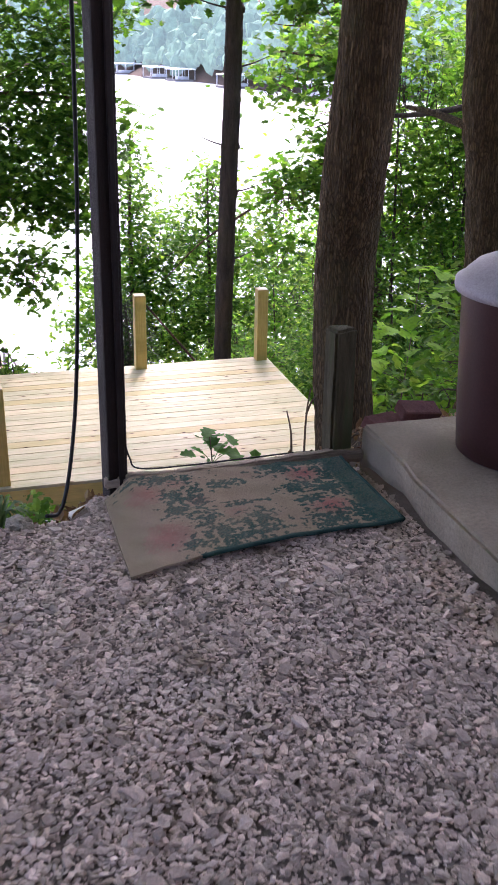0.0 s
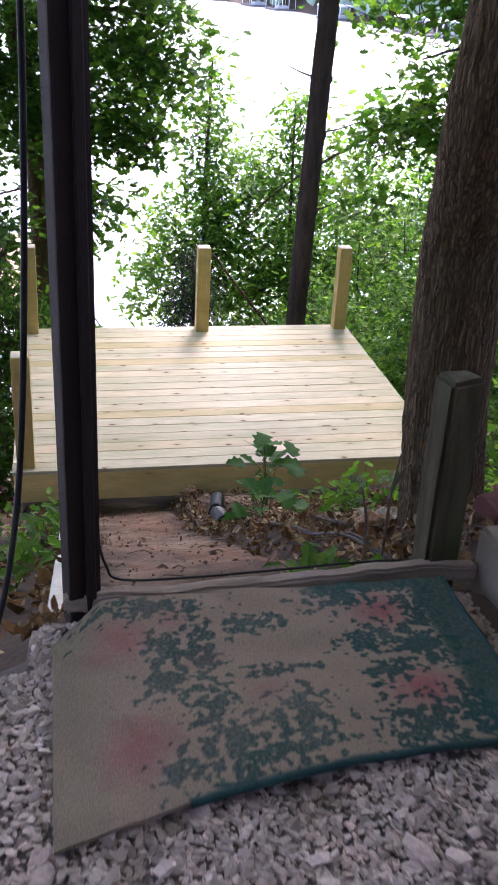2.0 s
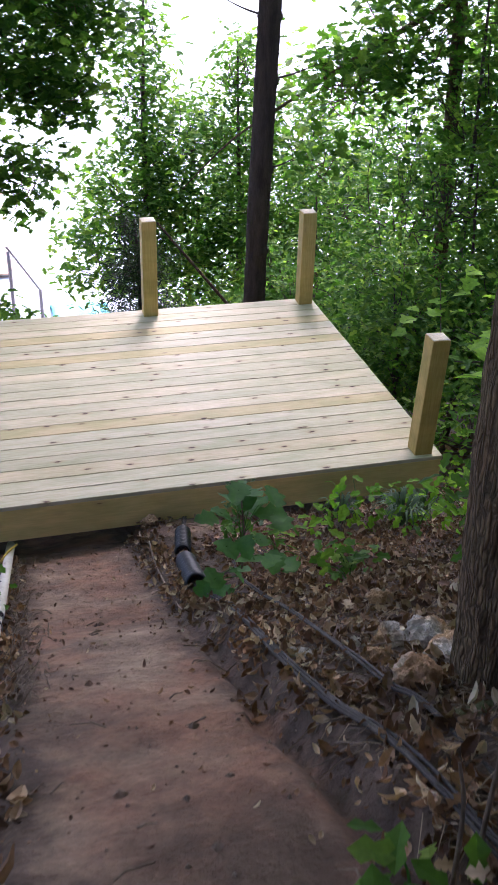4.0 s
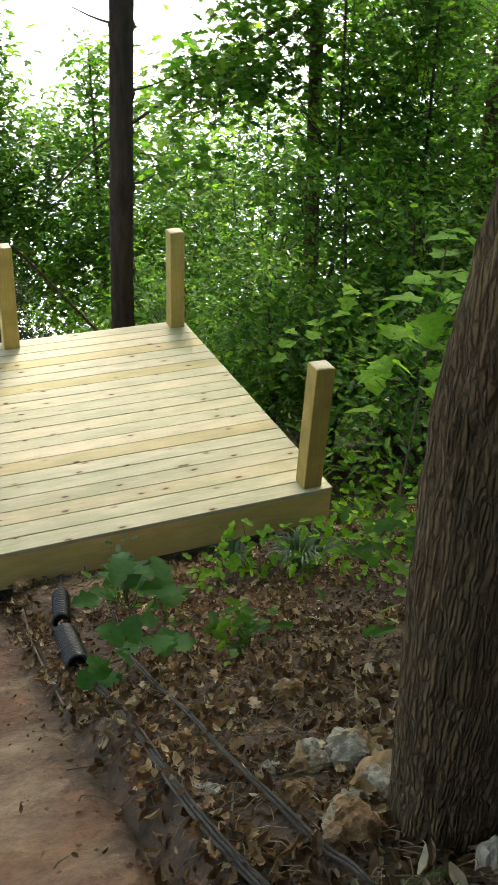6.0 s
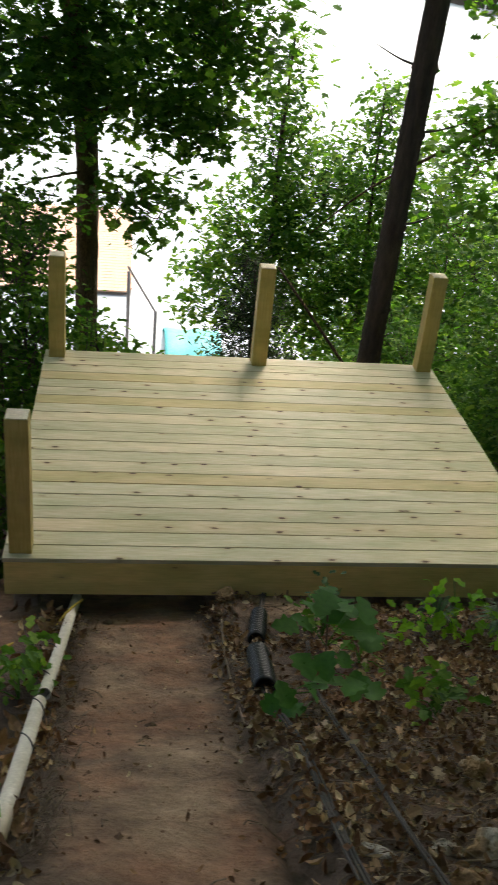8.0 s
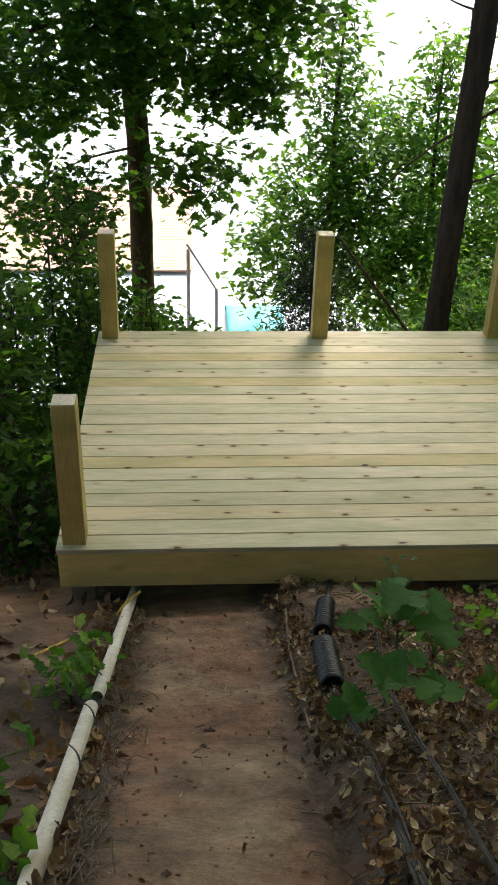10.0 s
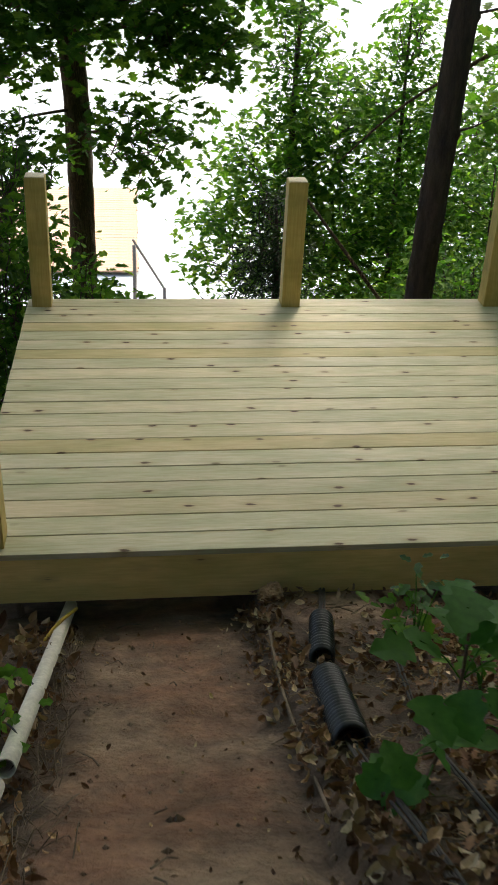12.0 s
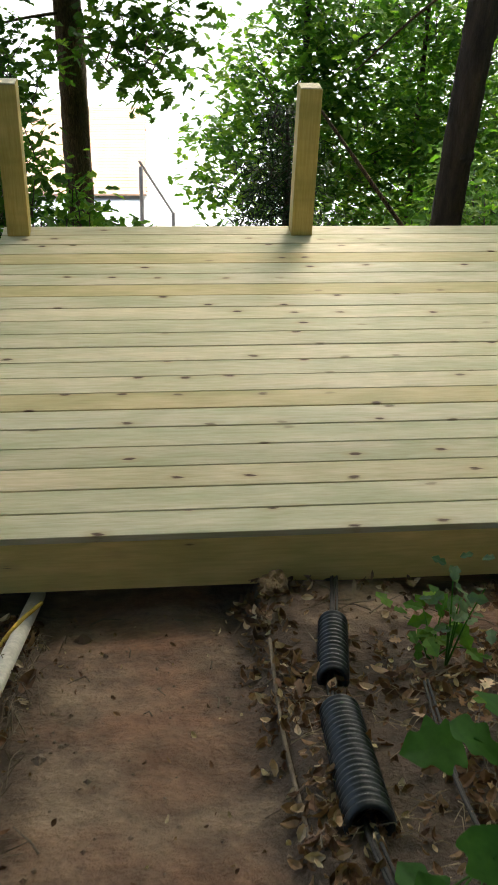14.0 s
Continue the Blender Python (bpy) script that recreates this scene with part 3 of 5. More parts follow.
def gravel(name, n, x0, x1, y0, y1, size):
    """Crushed stone: angular flat chips of mixed size."""
    bm = bmesh.new()
    bmesh.ops.create_icosphere(bm, subdivisions=1, radius=0.5)
    V0 = np.array([v.co[:] for v in bm.verts])
    F0 = np.array([[v.index for v in f.verts] for f in bm.faces])
    bm.free()
    spots = []
    for x, y in zip(rng.uniform(x0, x1, n), rng.uniform(y0, y1, n)):
        if x < 0.33 and y > -5.05 or x > 1.44 and -8 < y < -4.76 or (size > 0.025 and -0.9 < x < 1.5 and y > -6.95):
            continue
        spots.append((x, y, height(x, y) - (0.012 if 0.40 < x < 1.36 and -5.4 < y < -4.9 else 0.0)))
    C = np.array(spots)
    k = len(C)
    S = size * (0.45 + rng.gamma(2.0, 0.27, k))
    W = V0[None] * (1 + 0.24 * rng.normal(size=(k, len(V0), 1)))
    W *= np.stack([S * rng.uniform(1.0, 1.6, k), S * rng.uniform(0.7, 1.05, k), S * rng.uniform(0.4, 0.8, k)], 1)[:, None]
    W[:, :, 2] = np.clip(W[:, :, 2], -0.2 * S[:, None], 0.2 * S[:, None])
    turn = rng.uniform(0, 2 * math.pi, k)
    c, d = np.cos(turn)[:, None], np.sin(turn)[:, None]
    X, Y = W[:, :, 0] * c - W[:, :, 1] * d, W[:, :, 0] * d + W[:, :, 1] * c
    Z = W[:, :, 2] + X * rng.normal(0, 0.26, (k, 1)) + Y * rng.normal(0, 0.26, (k, 1))
    V = np.stack([X + C[:, :1], Y + C[:, 1:2], Z + C[:, 2:] + (S * rng.uniform(0.0, 0.3, k))[:, None]], 2)
    F = F0[None] + (np.arange(k) * len(V0))[:, None, None]
    ob = put(name, tri_mesh(name, V.reshape(-1, 3), F.reshape(-1, 3)), M["stone"])
    return tagged(ob, "grey-pink crushed limestone gravel covering the yard", "gravel", kind="stuff")


gravel("gravel", 64000, -0.9, 1.5, -6.95, -4.83, 0.0128)
gravel("gravel", 6000, -3.2, 4.0, -9.5, -4.85, 0.026)

# Rug: one curved sheet with bound edges and a faded floral pattern.
RU, RV = 280, 170


def rug_point(u, v):
    far_y = -4.865 + 0.0 * u
    left_cut = max(0.0, 0.12 - u)
    near_y = -5.573 + 0.145 * u + 0.05 * math.sin(math.pi * u)
    x = 0.378 + u * (0.985 + 0.02 * (1 - v))
    y = near_y + (far_y - left_cut * 1.25 - near_y) * v
    z = 2.332 + 0.010 * noise.noise(Vector((x * 4, y * 4, 5))) + 0.006 * noise.noise(Vector((x * 13, y * 13, 1)))
    return (x, y, z)


def soft(x, lo, hi):
    t = min(1.0, max(0.0, (x - lo) / (hi - lo)))
    return t * t * (3 - 2 * t)


def rug_colour(u, v):
    n1 = noise.noise(Vector((u * 38, v * 25, 2)))
    n2 = noise.noise(Vector((u * 85, v * 56, 8)))
    n3 = noise.noise(Vector((u * 5, v * 4, 4)))
    n4 = noise.noise(Vector((u * 150, v * 100, 6)))
    tan, olive = np.array((0.34, 0.255, 0.18)), np.array((0.27, 0.22, 0.145))
    col = tan + (olive - tan) * max(0.0, min(1.0, 0.35 + 0.9 * n3 + soft(u, 0.14, 0.04) * 0.6))
    teal, pink, rose = np.array((0.008, 0.056, 0.048)), np.array((0.33, 0.165, 0.135)), np.array((0.30, 0.075, 0.08))
    wear = 0.62 + 0.5 * noise.noise(Vector((u * 7, v * 5, 20)))

    def lay(c, amount):
        nonlocal col
        col = col + (c - col) * max(0.0, min(1.0, amount))

    # blossoms: a pale pink head with a rose heart
    for cu, cv, r, full in ((0.79, 0.80, 0.085, 1.0), (0.80, 0.30, 0.095, 1.0), (0.15, 0.76, 0.085, 0.75), (0.17, 0.25, 0.095, 0.75), (0.33, 0.62, 0.05, 0.45), (0.45, 0.40, 0.05, 0.4), (0.28, 0.86, 0.05, 0.4)):
        d = math.hypot(u - cu, (v - cv) * 0.66) / r + 0.35 * n2 + 0.3 * n1
        lay(pink, full * soft(d, 1.15, 0.7) * 0.85)
        lay(rose, full * soft(d, 0.6, 0.25) * (0.55 + 0.6 * n4))
    # sprays of leaves: clusters broken up by the pile
    leaf = 0.0
    for cu, cv, ru, rv in ((0.71, 0.90, 0.09, 0.09), (0.73, 0.62, 0.07, 0.10), (0.84, 0.56, 0.09, 0.15), (0.76, 0.12, 0.10, 0.13), (0.88, 0.16, 0.06, 0.16), (0.74, 0.42, 0.05, 0.10), (0.88, 0.80, 0.05, 0.2), (0.22, 0.93, 0.13, 0.06), (0.25, 0.68, 0.05, 0.12), (0.25, 0.52, 0.06, 0.10), (0.33, 0.66, 0.04, 0.22), (0.33, 0.36, 0.05, 0.12), (0.36, 0.14, 0.09, 0.16), (0.51, 0.24, 0.07, 0.14), (0.46, 0.78, 0.10, 0.06), (0.46, 0.10, 0.12, 0.07), (0.49, 0.50, 0.08, 0.03), (0.24, 0.12, 0.04, 0.08)):
        d = math.hypot((u - cu) / ru, (v - cv) / rv)
        leaf = max(leaf, soft(d + 1.5 * n1 + 1.0 * n2, 0.95, 0.7))
    right = soft(u, 0.6, 0.7)
    lay(teal * (1.15 + 0.5 * n2), leaf * (0.80 + 0.2 * right + 0.35 * (wear - 0.5)) * (0.95 + 0.7 * n4))
    # border: right side, far right corner, near edge
    border = max(soft(u + 0.01 * n1, 0.885, 0.915), soft(v, 0.03, 0.005) * soft(u, 0.22, 0.3), soft(v + 0.02 * n1, 0.92, 0.96) * soft(u, 0.6, 0.66))
    lay(teal * (1.2 + 0.35 * n2), border * (0.88 + 0.35 * n4))
    # trodden dust, more on the bare left part
    dust = 0.04 + 0.28 * noise.noise(Vector((u * 11, v * 7, 31))) + 0.22 * n4 + 0.10 * soft(u, 0.6, 0.2)
    lay(np.array((0.26, 0.205, 0.16)), min(0.45, dust) * (1 - 0.6 * max(leaf, border)))
    return (*(col * (1 + 0.16 * n4 + 0.1 * n3)), 1.0)


V = [rug_point(i / RU, j / RV) for j in range(RV + 1) for i in range(RU + 1)]
F = [(j * (RU + 1) + i, j * (RU + 1) + i + 1, (j + 1) * (RU + 1) + i + 1, (j + 1) * (RU + 1) + i) for j in range(RV) for i in range(RU)]
me = bpy.data.meshes.new("rug")
me.from_pydata(V, [], F)
att = me.color_attributes.new("weave", "FLOAT_COLOR", "POINT")
att.data.foreach_set("color", np.array([rug_colour(i / RU, j / RV) for j in range(RV + 1) for i in range(RU + 1)], np.float32).ravel())
M["rug"], nt_, b_ = base_mat("faded_floral_pile", 0.95)
wv = nt_.nodes.new("ShaderNodeAttribute")
wv.attribute_name = "weave"
fibre = noise_tex(nt_, coords(nt_), 320, 3)
nt_.links.new(blend(nt_, blend(nt_, wv.outputs[0], ramp(nt_, fibre, [(0.2, (0.6, 0.6, 0.6)), (0.8, (1.35, 1.35, 1.35))]), 1.0, "MULTIPLY"), (0.22, 0.18, 0.15), ramp(nt_, noise_tex(nt_, coords(nt_), 7, 5), [(0.52, (0, 0, 0)), (0.8, (0.25, 0.25, 0.25))])), b_.inputs["Base Color"])
bump_to(nt_, b_, fibre, 0.6, 0.006)
rug = put("rug", me, M["rug"])
tagged(rug, "faded floral rug with teal border lying on gravel", "rug")
so = rug.modifiers.new("thick", "SOLIDIFY")
so.thickness = 0.010
M["binding"] = surface("teal_rug_binding", (0.015, 0.055, 0.05), (0.035, 0.095, 0.085), 12, 150, bump=0.5)
tube("binding", [Vector(rug_point(u, 0)) + Vector((0, -0.002, -0.003)) for u in np.linspace(0.25, 1, 12)], [0.008], M["binding"], rug, "teal bound edge", 40, 8)
tube("binding", [Vector(rug_point(1, v)) + Vector((0.002, 0, -0.003)) for v in np.linspace(0, 1, 8)], [0.008], M["binding"], rug, "teal bound edge", 30, 8)

# Dark post that carries the soffit.
post = tagged(new("support_post"), "dark brown stained wooden post standing on gravel edge", "post")
post.matrix_basis = pose(0.450, -4.80, 2.1, 0, 0, 14)
put("shaft", box_mesh("shaft", (0.079, 0.079, 3.99), 0.008, 2, (0, 0, 1.995)), M["post_dark"], post)
# Raised strip added in place of the groove down the post.
put("cover_strip", box_mesh("cover_strip", (0.024, 0.012, 3.9), 0.003, 1, (0.012, -0.047, 1.95)), M["post_dark"], post, "thin raised strip standing for the groove along the post")
ob = tube("hanging_cable", [(0.35, -4.70, 6.1), (0.378, -4.71, 4.3), (0.372, -4.72, 3.6), (0.352, -4.74, 3.1), (0.324, -4.77, 2.7), (0.292, -4.81, 2.46), (0.255, -4.86, 2.30), (0.22, -4.90, 2.235), (0.17, -4.96, 2.26)], [0.0075], M["black_rubber"], None, "", 60, 8)
tagged(ob, "black cable hanging beside the post to the ground", "cable")
ob = tube("ground_cable", [(0.49, -4.80, 2.47), (0.51, -4.80, 2.39), (0.55, -4.79, 2.335), (0.75, -4.785, 2.325), (1.0, -4.775, 2.325), (1.25, -4.76, 2.32), (1.46, -4.765, 2.30)], [0.0035], M["black_rubber"], None, "", 50, 8)
tagged(ob, "black cable lying along the timber edging", "cable")

# Timber edging at the top of the clay path.
bm = bmesh.new()
bmesh.ops.create_cube(bm, size=1, matrix=Matrix.Diagonal((1.08, 0.042, 0.05, 1)))
bmesh.ops.bevel(bm, geom=bm.edges[:], offset=0.008, segments=2, affect="EDGES")
bmesh.ops.subdivide_edges(bm, edges=[e for e in bm.edges if abs(e.verts[0].co.x - e.verts[1].co.x) > 0.5], cuts=36)
for v in bm.verts:
    v.co.y += 0.018 * math.sin(v.co.x * 5.0) + 0.008 * noise.noise(v.co * 9)
    v.co.z += 0.012 * noise.noise(Vector((v.co.x * 4, 2, 0))) + 0.006 * noise.noise(v.co * 22)
    v.co += Vector((0.945, -4.815, 2.305))
V = np.array([v.co[:] for v in bm.verts])
bmesh.ops.triangulate(bm, faces=bm.faces[:])
bm.verts.index_update()
F = np.array([[v.index for v in f.verts] for f in bm.faces])
bm.free()
tagged(put("timber_edging", tri_mesh("timber_edging", V, F), M["grey_wood"]), "weathered grey split timber edging the gravel", "edging")

# Leaning wooden fence post and the slab beside it.
bm = bmesh.new()
bmesh.ops.create_cube(bm, size=1, matrix=Matrix.Translation((0, 0, 0.35)) @ Matrix.Diagonal((0.104, 0.09, 0.70, 1)))
bmesh.ops.bevel(bm, geom=bm.edges[:], offset=0.012, segments=2, affect="EDGES")
bmesh.ops.subdivide_edges(bm, edges=bm.edges[:], cuts=5, use_grid_fill=True)
for v in bm.verts:
    v.co += noise.noise_vector(v.co * Vector((16, 16, 3))) * 0.006
stump = tagged(put("fence_post", bm_mesh(bm, "fence_post"), M["old_wood"], None, "", pose(1.392, -4.755, 2.14, -2, 0.3, 14)), "short weathered wooden post leaning by the slab", "post")

bm = bmesh.new()
bmesh.ops.create_cube(bm, size=1, matrix=Matrix.Translation((2.72, -6.4, 2.30)) @ Matrix.Diagonal((2.5, 3.25, 0.26, 1)))
bmesh.ops.bevel(bm, geom=bm.edges[:], offset=0.014, segments=2, affect="EDGES")
bmesh.ops.subdivide_edges(bm, edges=bm.edges[:], cuts=24, use_grid_fill=True)
for v in bm.verts:
    chip = max(0.0, noise.noise(Vector((v.co.x * 3, v.co.y * 5, v.co.z * 4))) - 0.15)
    if v.co.x < 1.52:
        v.co.x += 0.05 * chip
        v.co.z -= 0.05 * chip
        if v.co.y > -5.2:
            v.co.x += 0.02
    v.co += noise.noise_vector(v.co * 7) * 0.004
tagged(put("concrete_slab", bm_mesh(bm, "concrete_slab"), M["concrete"]), "worn concrete slab with a chipped edge beside gravel", "slab")

# Trash can with a domed lid.


def lathe(name, profile, sides=56, smooth=True):
    V = [(r * math.cos(2 * math.pi * k / sides), r * math.sin(2 * math.pi * k / sides), z) for r, z in profile for k in range(sides)]
    F = []
    for i in range(len(profile) - 1):
        for k in range(sides):
            a, b = i * sides + k, i * sides + (k + 1) % sides
            F += [(a, b, b + sides), (a, b + sides, a + sides)]
    return tri_mesh(name, np.array(V), np.array(F), smooth)


can = tagged(new("trash_can"), "maroon plastic trash can with grey domed lid on slab", "trash can")
can.matrix_basis = pose(1.985, -5.19, 2.432)
put("body", lathe("body", [(0.0, 0.0), (0.235, 0.0), (0.25, 0.012), (0.258, 0.10), (0.275, 0.34), (0.292, 0.60), (0.298, 0.64), (0.30, 0.66), (0.285, 0.66), (0.27, 0.3), (0.0, 0.03)]), M["can"], can)
lid = put("lid", lathe("lid", [(0.292, 0.635), (0.318, 0.635), (0.322, 0.65), (0.320, 0.672), (0.300, 0.684), (0.286, 0.70), (0.25, 0.735), (0.18, 0.765), (0.09, 0.782), (0.0, 0.786)]), M["lid"], can, "dusty grey domed lid")
put("lid_handle", box_mesh("lid_handle", (0.16, 0.035, 0.03), 0.01, 2, (0, 0, 0.798)), M["lid"], lid)

brick_mesh = box_mesh("brick", (0.2, 0.095, 0.06), 0.006, 1, wobble=0.003)
for k, (x, y, z, a, t) in enumerate(((1.74, -4.46, 2.33, 25, 14), (1.86, -4.36, 2.30, -20, -18), (1.98, -4.50, 2.31, 60, 8), (1.90, -4.48, 2.385, 5, 20))):
    tagged(put("brick", brick_mesh, M["brick"], None, "", pose(x, y, z - 0.05, t, t * 0.4, a)), "old red brick lying in a loose heap behind the slab", "brick", "bricks behind the slab")

# ---- along the clay path ----


def pipe_run(name, a, b, r, wall, mat, sides=20):
    """A hollow pipe between two points, with open ends."""
    a, b = Vector(a), Vector(b)
    ln = (b - a).length
    prof = [(r, 0), (r, ln), (r - wall, ln), (r - wall, 0), (r, 0)]
    me = lathe(name, prof, sides)
    q = (b - a).to_track_quat("Z", "Y").to_matrix().to_4x4()
    return me, Matrix.Translation(a) @ q


for a, b in (((0.382, -4.62, 2.09), (0.392, -1.76, 0.52)), ((0.40, -1.62, 0.43), (0.455, 0.12, -0.40))):
    me, m = pipe_run("white_pipe", a, b, 0.03, 0.004, M["pvc"])
    tagged(put("white_pipe", me, M["pvc"], None, "", m), "dirty white plastic pipe lying beside the clay path", "pipe", "white pipes beside the path")
wire = []
for k in range(60):
    t = k / 59
    a = t * 26
    y = -2.35 + 1.75 * t
    z0 = float(np.interp(y, (-4.62, -1.76, -1.62, 0.12), (2.09, 0.52, 0.43, -0.40)))
    wire.append((0.393 + 0.034 * math.cos(a), y, z0 + 0.034 * math.sin(a)))
V, F = tube_arrays(wire, [0.0035], 6)
tagged(put("wrapped_wire", tri_mesh("wrapped_wire", V, F, True), M["black_rubber"]), "thin black wire wound round the white pipe", "wire")
V, F = tube_arrays(curve_points([(0.50, -0.10, -0.24), (0.43, -0.30, -0.16), (0.34, -0.42, -0.20), (0.24, -0.52, -0.18), (0.14, -0.72, -0.06), (0.02, -1.05, 0.14)], 40), [0.008], 8)
tagged(put("rope", tri_mesh("rope", V, F, True), M["rope"]), "yellow rope trailing over the ground beside the pipe", "rope")


def drain_pipe(a, b, r):
    """Corrugated pipe: ridges along its length, hollow."""
    a, b = Vector(a), Vector(b)
    ln = (b - a).length
    n = int(ln / 0.0045)
    prof = [(r + 0.0055 * max(-0.5, math.sin(2 * math.pi * ln * k / n / 0.029)), ln * k / n) for k in range(n + 1)]
    prof += [(r - 0.012, ln), (r - 0.012, 0), prof[0]]
    me = lathe("drain_pipe", prof, 30)
    q = (b - a).to_track_quat("Z", "Y").to_matrix().to_4x4()
    ob = put("drain_pipe", me, M["drain"], None, "", Matrix.Translation(a) @ q)
    return tagged(ob, "black corrugated drain pipe piece threaded on a cable", "drain pipe", "drain pipe pieces")


drain_pipe((1.575, -0.46, -0.055), (1.50, -0.84, 0.075), 0.048)
drain_pipe((1.478, -1.04, 0.16), (1.425, -1.60, 0.44), 0.057)
def cable_bundle(label, line, count, r):
    """Thin cables laid side by side down the slope; line: points on the ground or, with a height, above it."""
    top = tagged(new("cable_bundle"), label, "cables", "cables down the slope")
    way = curve_points([(p[0], p[1], p[2] if len(p) > 2 else height(p[0], p[1]) + 0.032) for p in line], 120)
    for k in range(count):
        side = (k - (count - 1) / 2) * r * 2.1
        pts = [(p.x + side * (0.75 + 0.4 * math.sin(p.y * 5 + k)), p.y, p.z + r * (0.6 * (k % 2) + 0.5 * math.sin(p.y * 7 + 2.1 * k))) for p in way]
        V, F = tube_arrays(pts, [r], 8)
        put("cable", tri_mesh("cable", V, F, True), M["conduit"], top)


cable_bundle("bundle of muddy grey cables running down beside the path", [(1.68, 0.02, -0.27), (1.585, -0.40, -0.075), (1.49, -0.90, 0.09), (1.465, -1.1, 0.17), (1.42, -1.6, 0.43), (1.415, -1.95, 0.66), (1.414, -2.25), (1.372, -2.74), (1.346, -3.1), (1.335, -3.4), (1.335, -3.63), (1.34, -3.8), (1.35, -4.2), (1.38, -4.75)], 4, 0.0048)
cable_bundle("pair of thin black cables lying on dead leaves", [(1.78, -0.9), (1.68, -1.5), (1.62, -2.1), (1.562, -2.77), (1.518, -3.18), (1.513, -3.5), (1.514, -3.75), (1.52, -3.97), (1.47, -4.7)], 2, 0.0048)
# Solid black tube end put where a dark hole lies under the rim.
V, F = tube_arrays(curve_points([(1.655, -0.05, -0.31), (1.68, 0.1, -0.35), (1.72, 0.3, -0.42)], 12), [0.055], 20)
tagged(put("drain_outlet", tri_mesh("drain_outlet", V, F, True), M["drain"]), "black tube end standing for the dark hole under the deck rim", "drain pipe")


def boulder(x, y, z, size, mat, label, seed, flat=0.75):
    bm = bmesh.new()
    bmesh.ops.create_icosphere(bm, subdivisions=4, radius=0.5)
    for v in bm.verts:
        c = v.co.copy()
        cell = Vector([round(q * 2.6) / 2.6 for q in c.normalized()])
        v.co *= 1 + 0.30 * noise.noise(c * 2.2 + Vector((seed, 0, 0))) + 0.36 * noise.noise(cell * 3 + Vector((0, seed, 0))) + 0.12 * noise.noise(c * 8 + Vector((seed, seed, 0)))
        v.co = Vector((v.co.x * size[0], v.co.y * size[1], v.co.z * size[2])) * 0.98
    ob = put("rock", bm_mesh(bm, "rock"), mat, None, "", pose(x, y, z + 0.015, seed * 17 % 30, seed * 31 % 25, seed * 67))
    return tagged(ob, label, "rock", "rocks by the oak")


boulder(1.71, -3.34, 1.50, (0.13, 0.12, 0.11), M["rock"], "pale angular limestone rock among dead leaves", 1)
boulder(1.84, -3.36, 1.50, (0.17, 0.15, 0.16), M["rock"], "grey-brown rough rock against the oak trunk", 2)
boulder(1.80, -3.55, 1.60, (0.19, 0.17, 0.15), M["rock"], "large tan rock against the oak trunk", 3)
boulder(1.59, -3.49, 1.56, (0.12, 0.10, 0.09), M["rock_rust"], "rust-brown rock in the leaf litter", 4)
boulder(1.60, -3.31, 1.46, (0.10, 0.09, 0.08), M["rock"], "small tan rock in the leaf litter", 5)
boulder(1.615, -3.72, 1.72, (0.17, 0.15, 0.13), M["rock_rust"], "orange-brown rough rock beside the cable", 6)
boulder(1.68, -3.62, 1.64, (0.12, 0.13, 0.10), M["rock"], "grey rock wedged in the rock heap", 7)
boulder(1.60, -3.99, 1.80, (0.30, 0.16, 0.10), M["rock_moss"], "flat mossy green rock below the bank", 8)
boulder(1.77, -4.03, 1.89, (0.15, 0.08, 0.17), M["rock"], "upright pale slab of rock by the oak", 9)
boulder(0.07, -5.06, 2.27, (0.10, 0.08, 0.07), M["rock"], "whitish rock at the edge of the gravel", 10)
boulder(1.93, -2.77, 1.18, (0.11, 0.09, 0.07), M["rock"], "small yellowish stone in the leaf litter", 11)
boulder(1.42, -0.10, -0.21, (0.16, 0.11, 0.10), M["rock_rust"], "clay-coloured rock under the deck rim", 12)
boulder(1.41, -3.31, 1.49, (0.10, 0.05, 0.03), M["rock"], "pale flat chip of stone", 13)

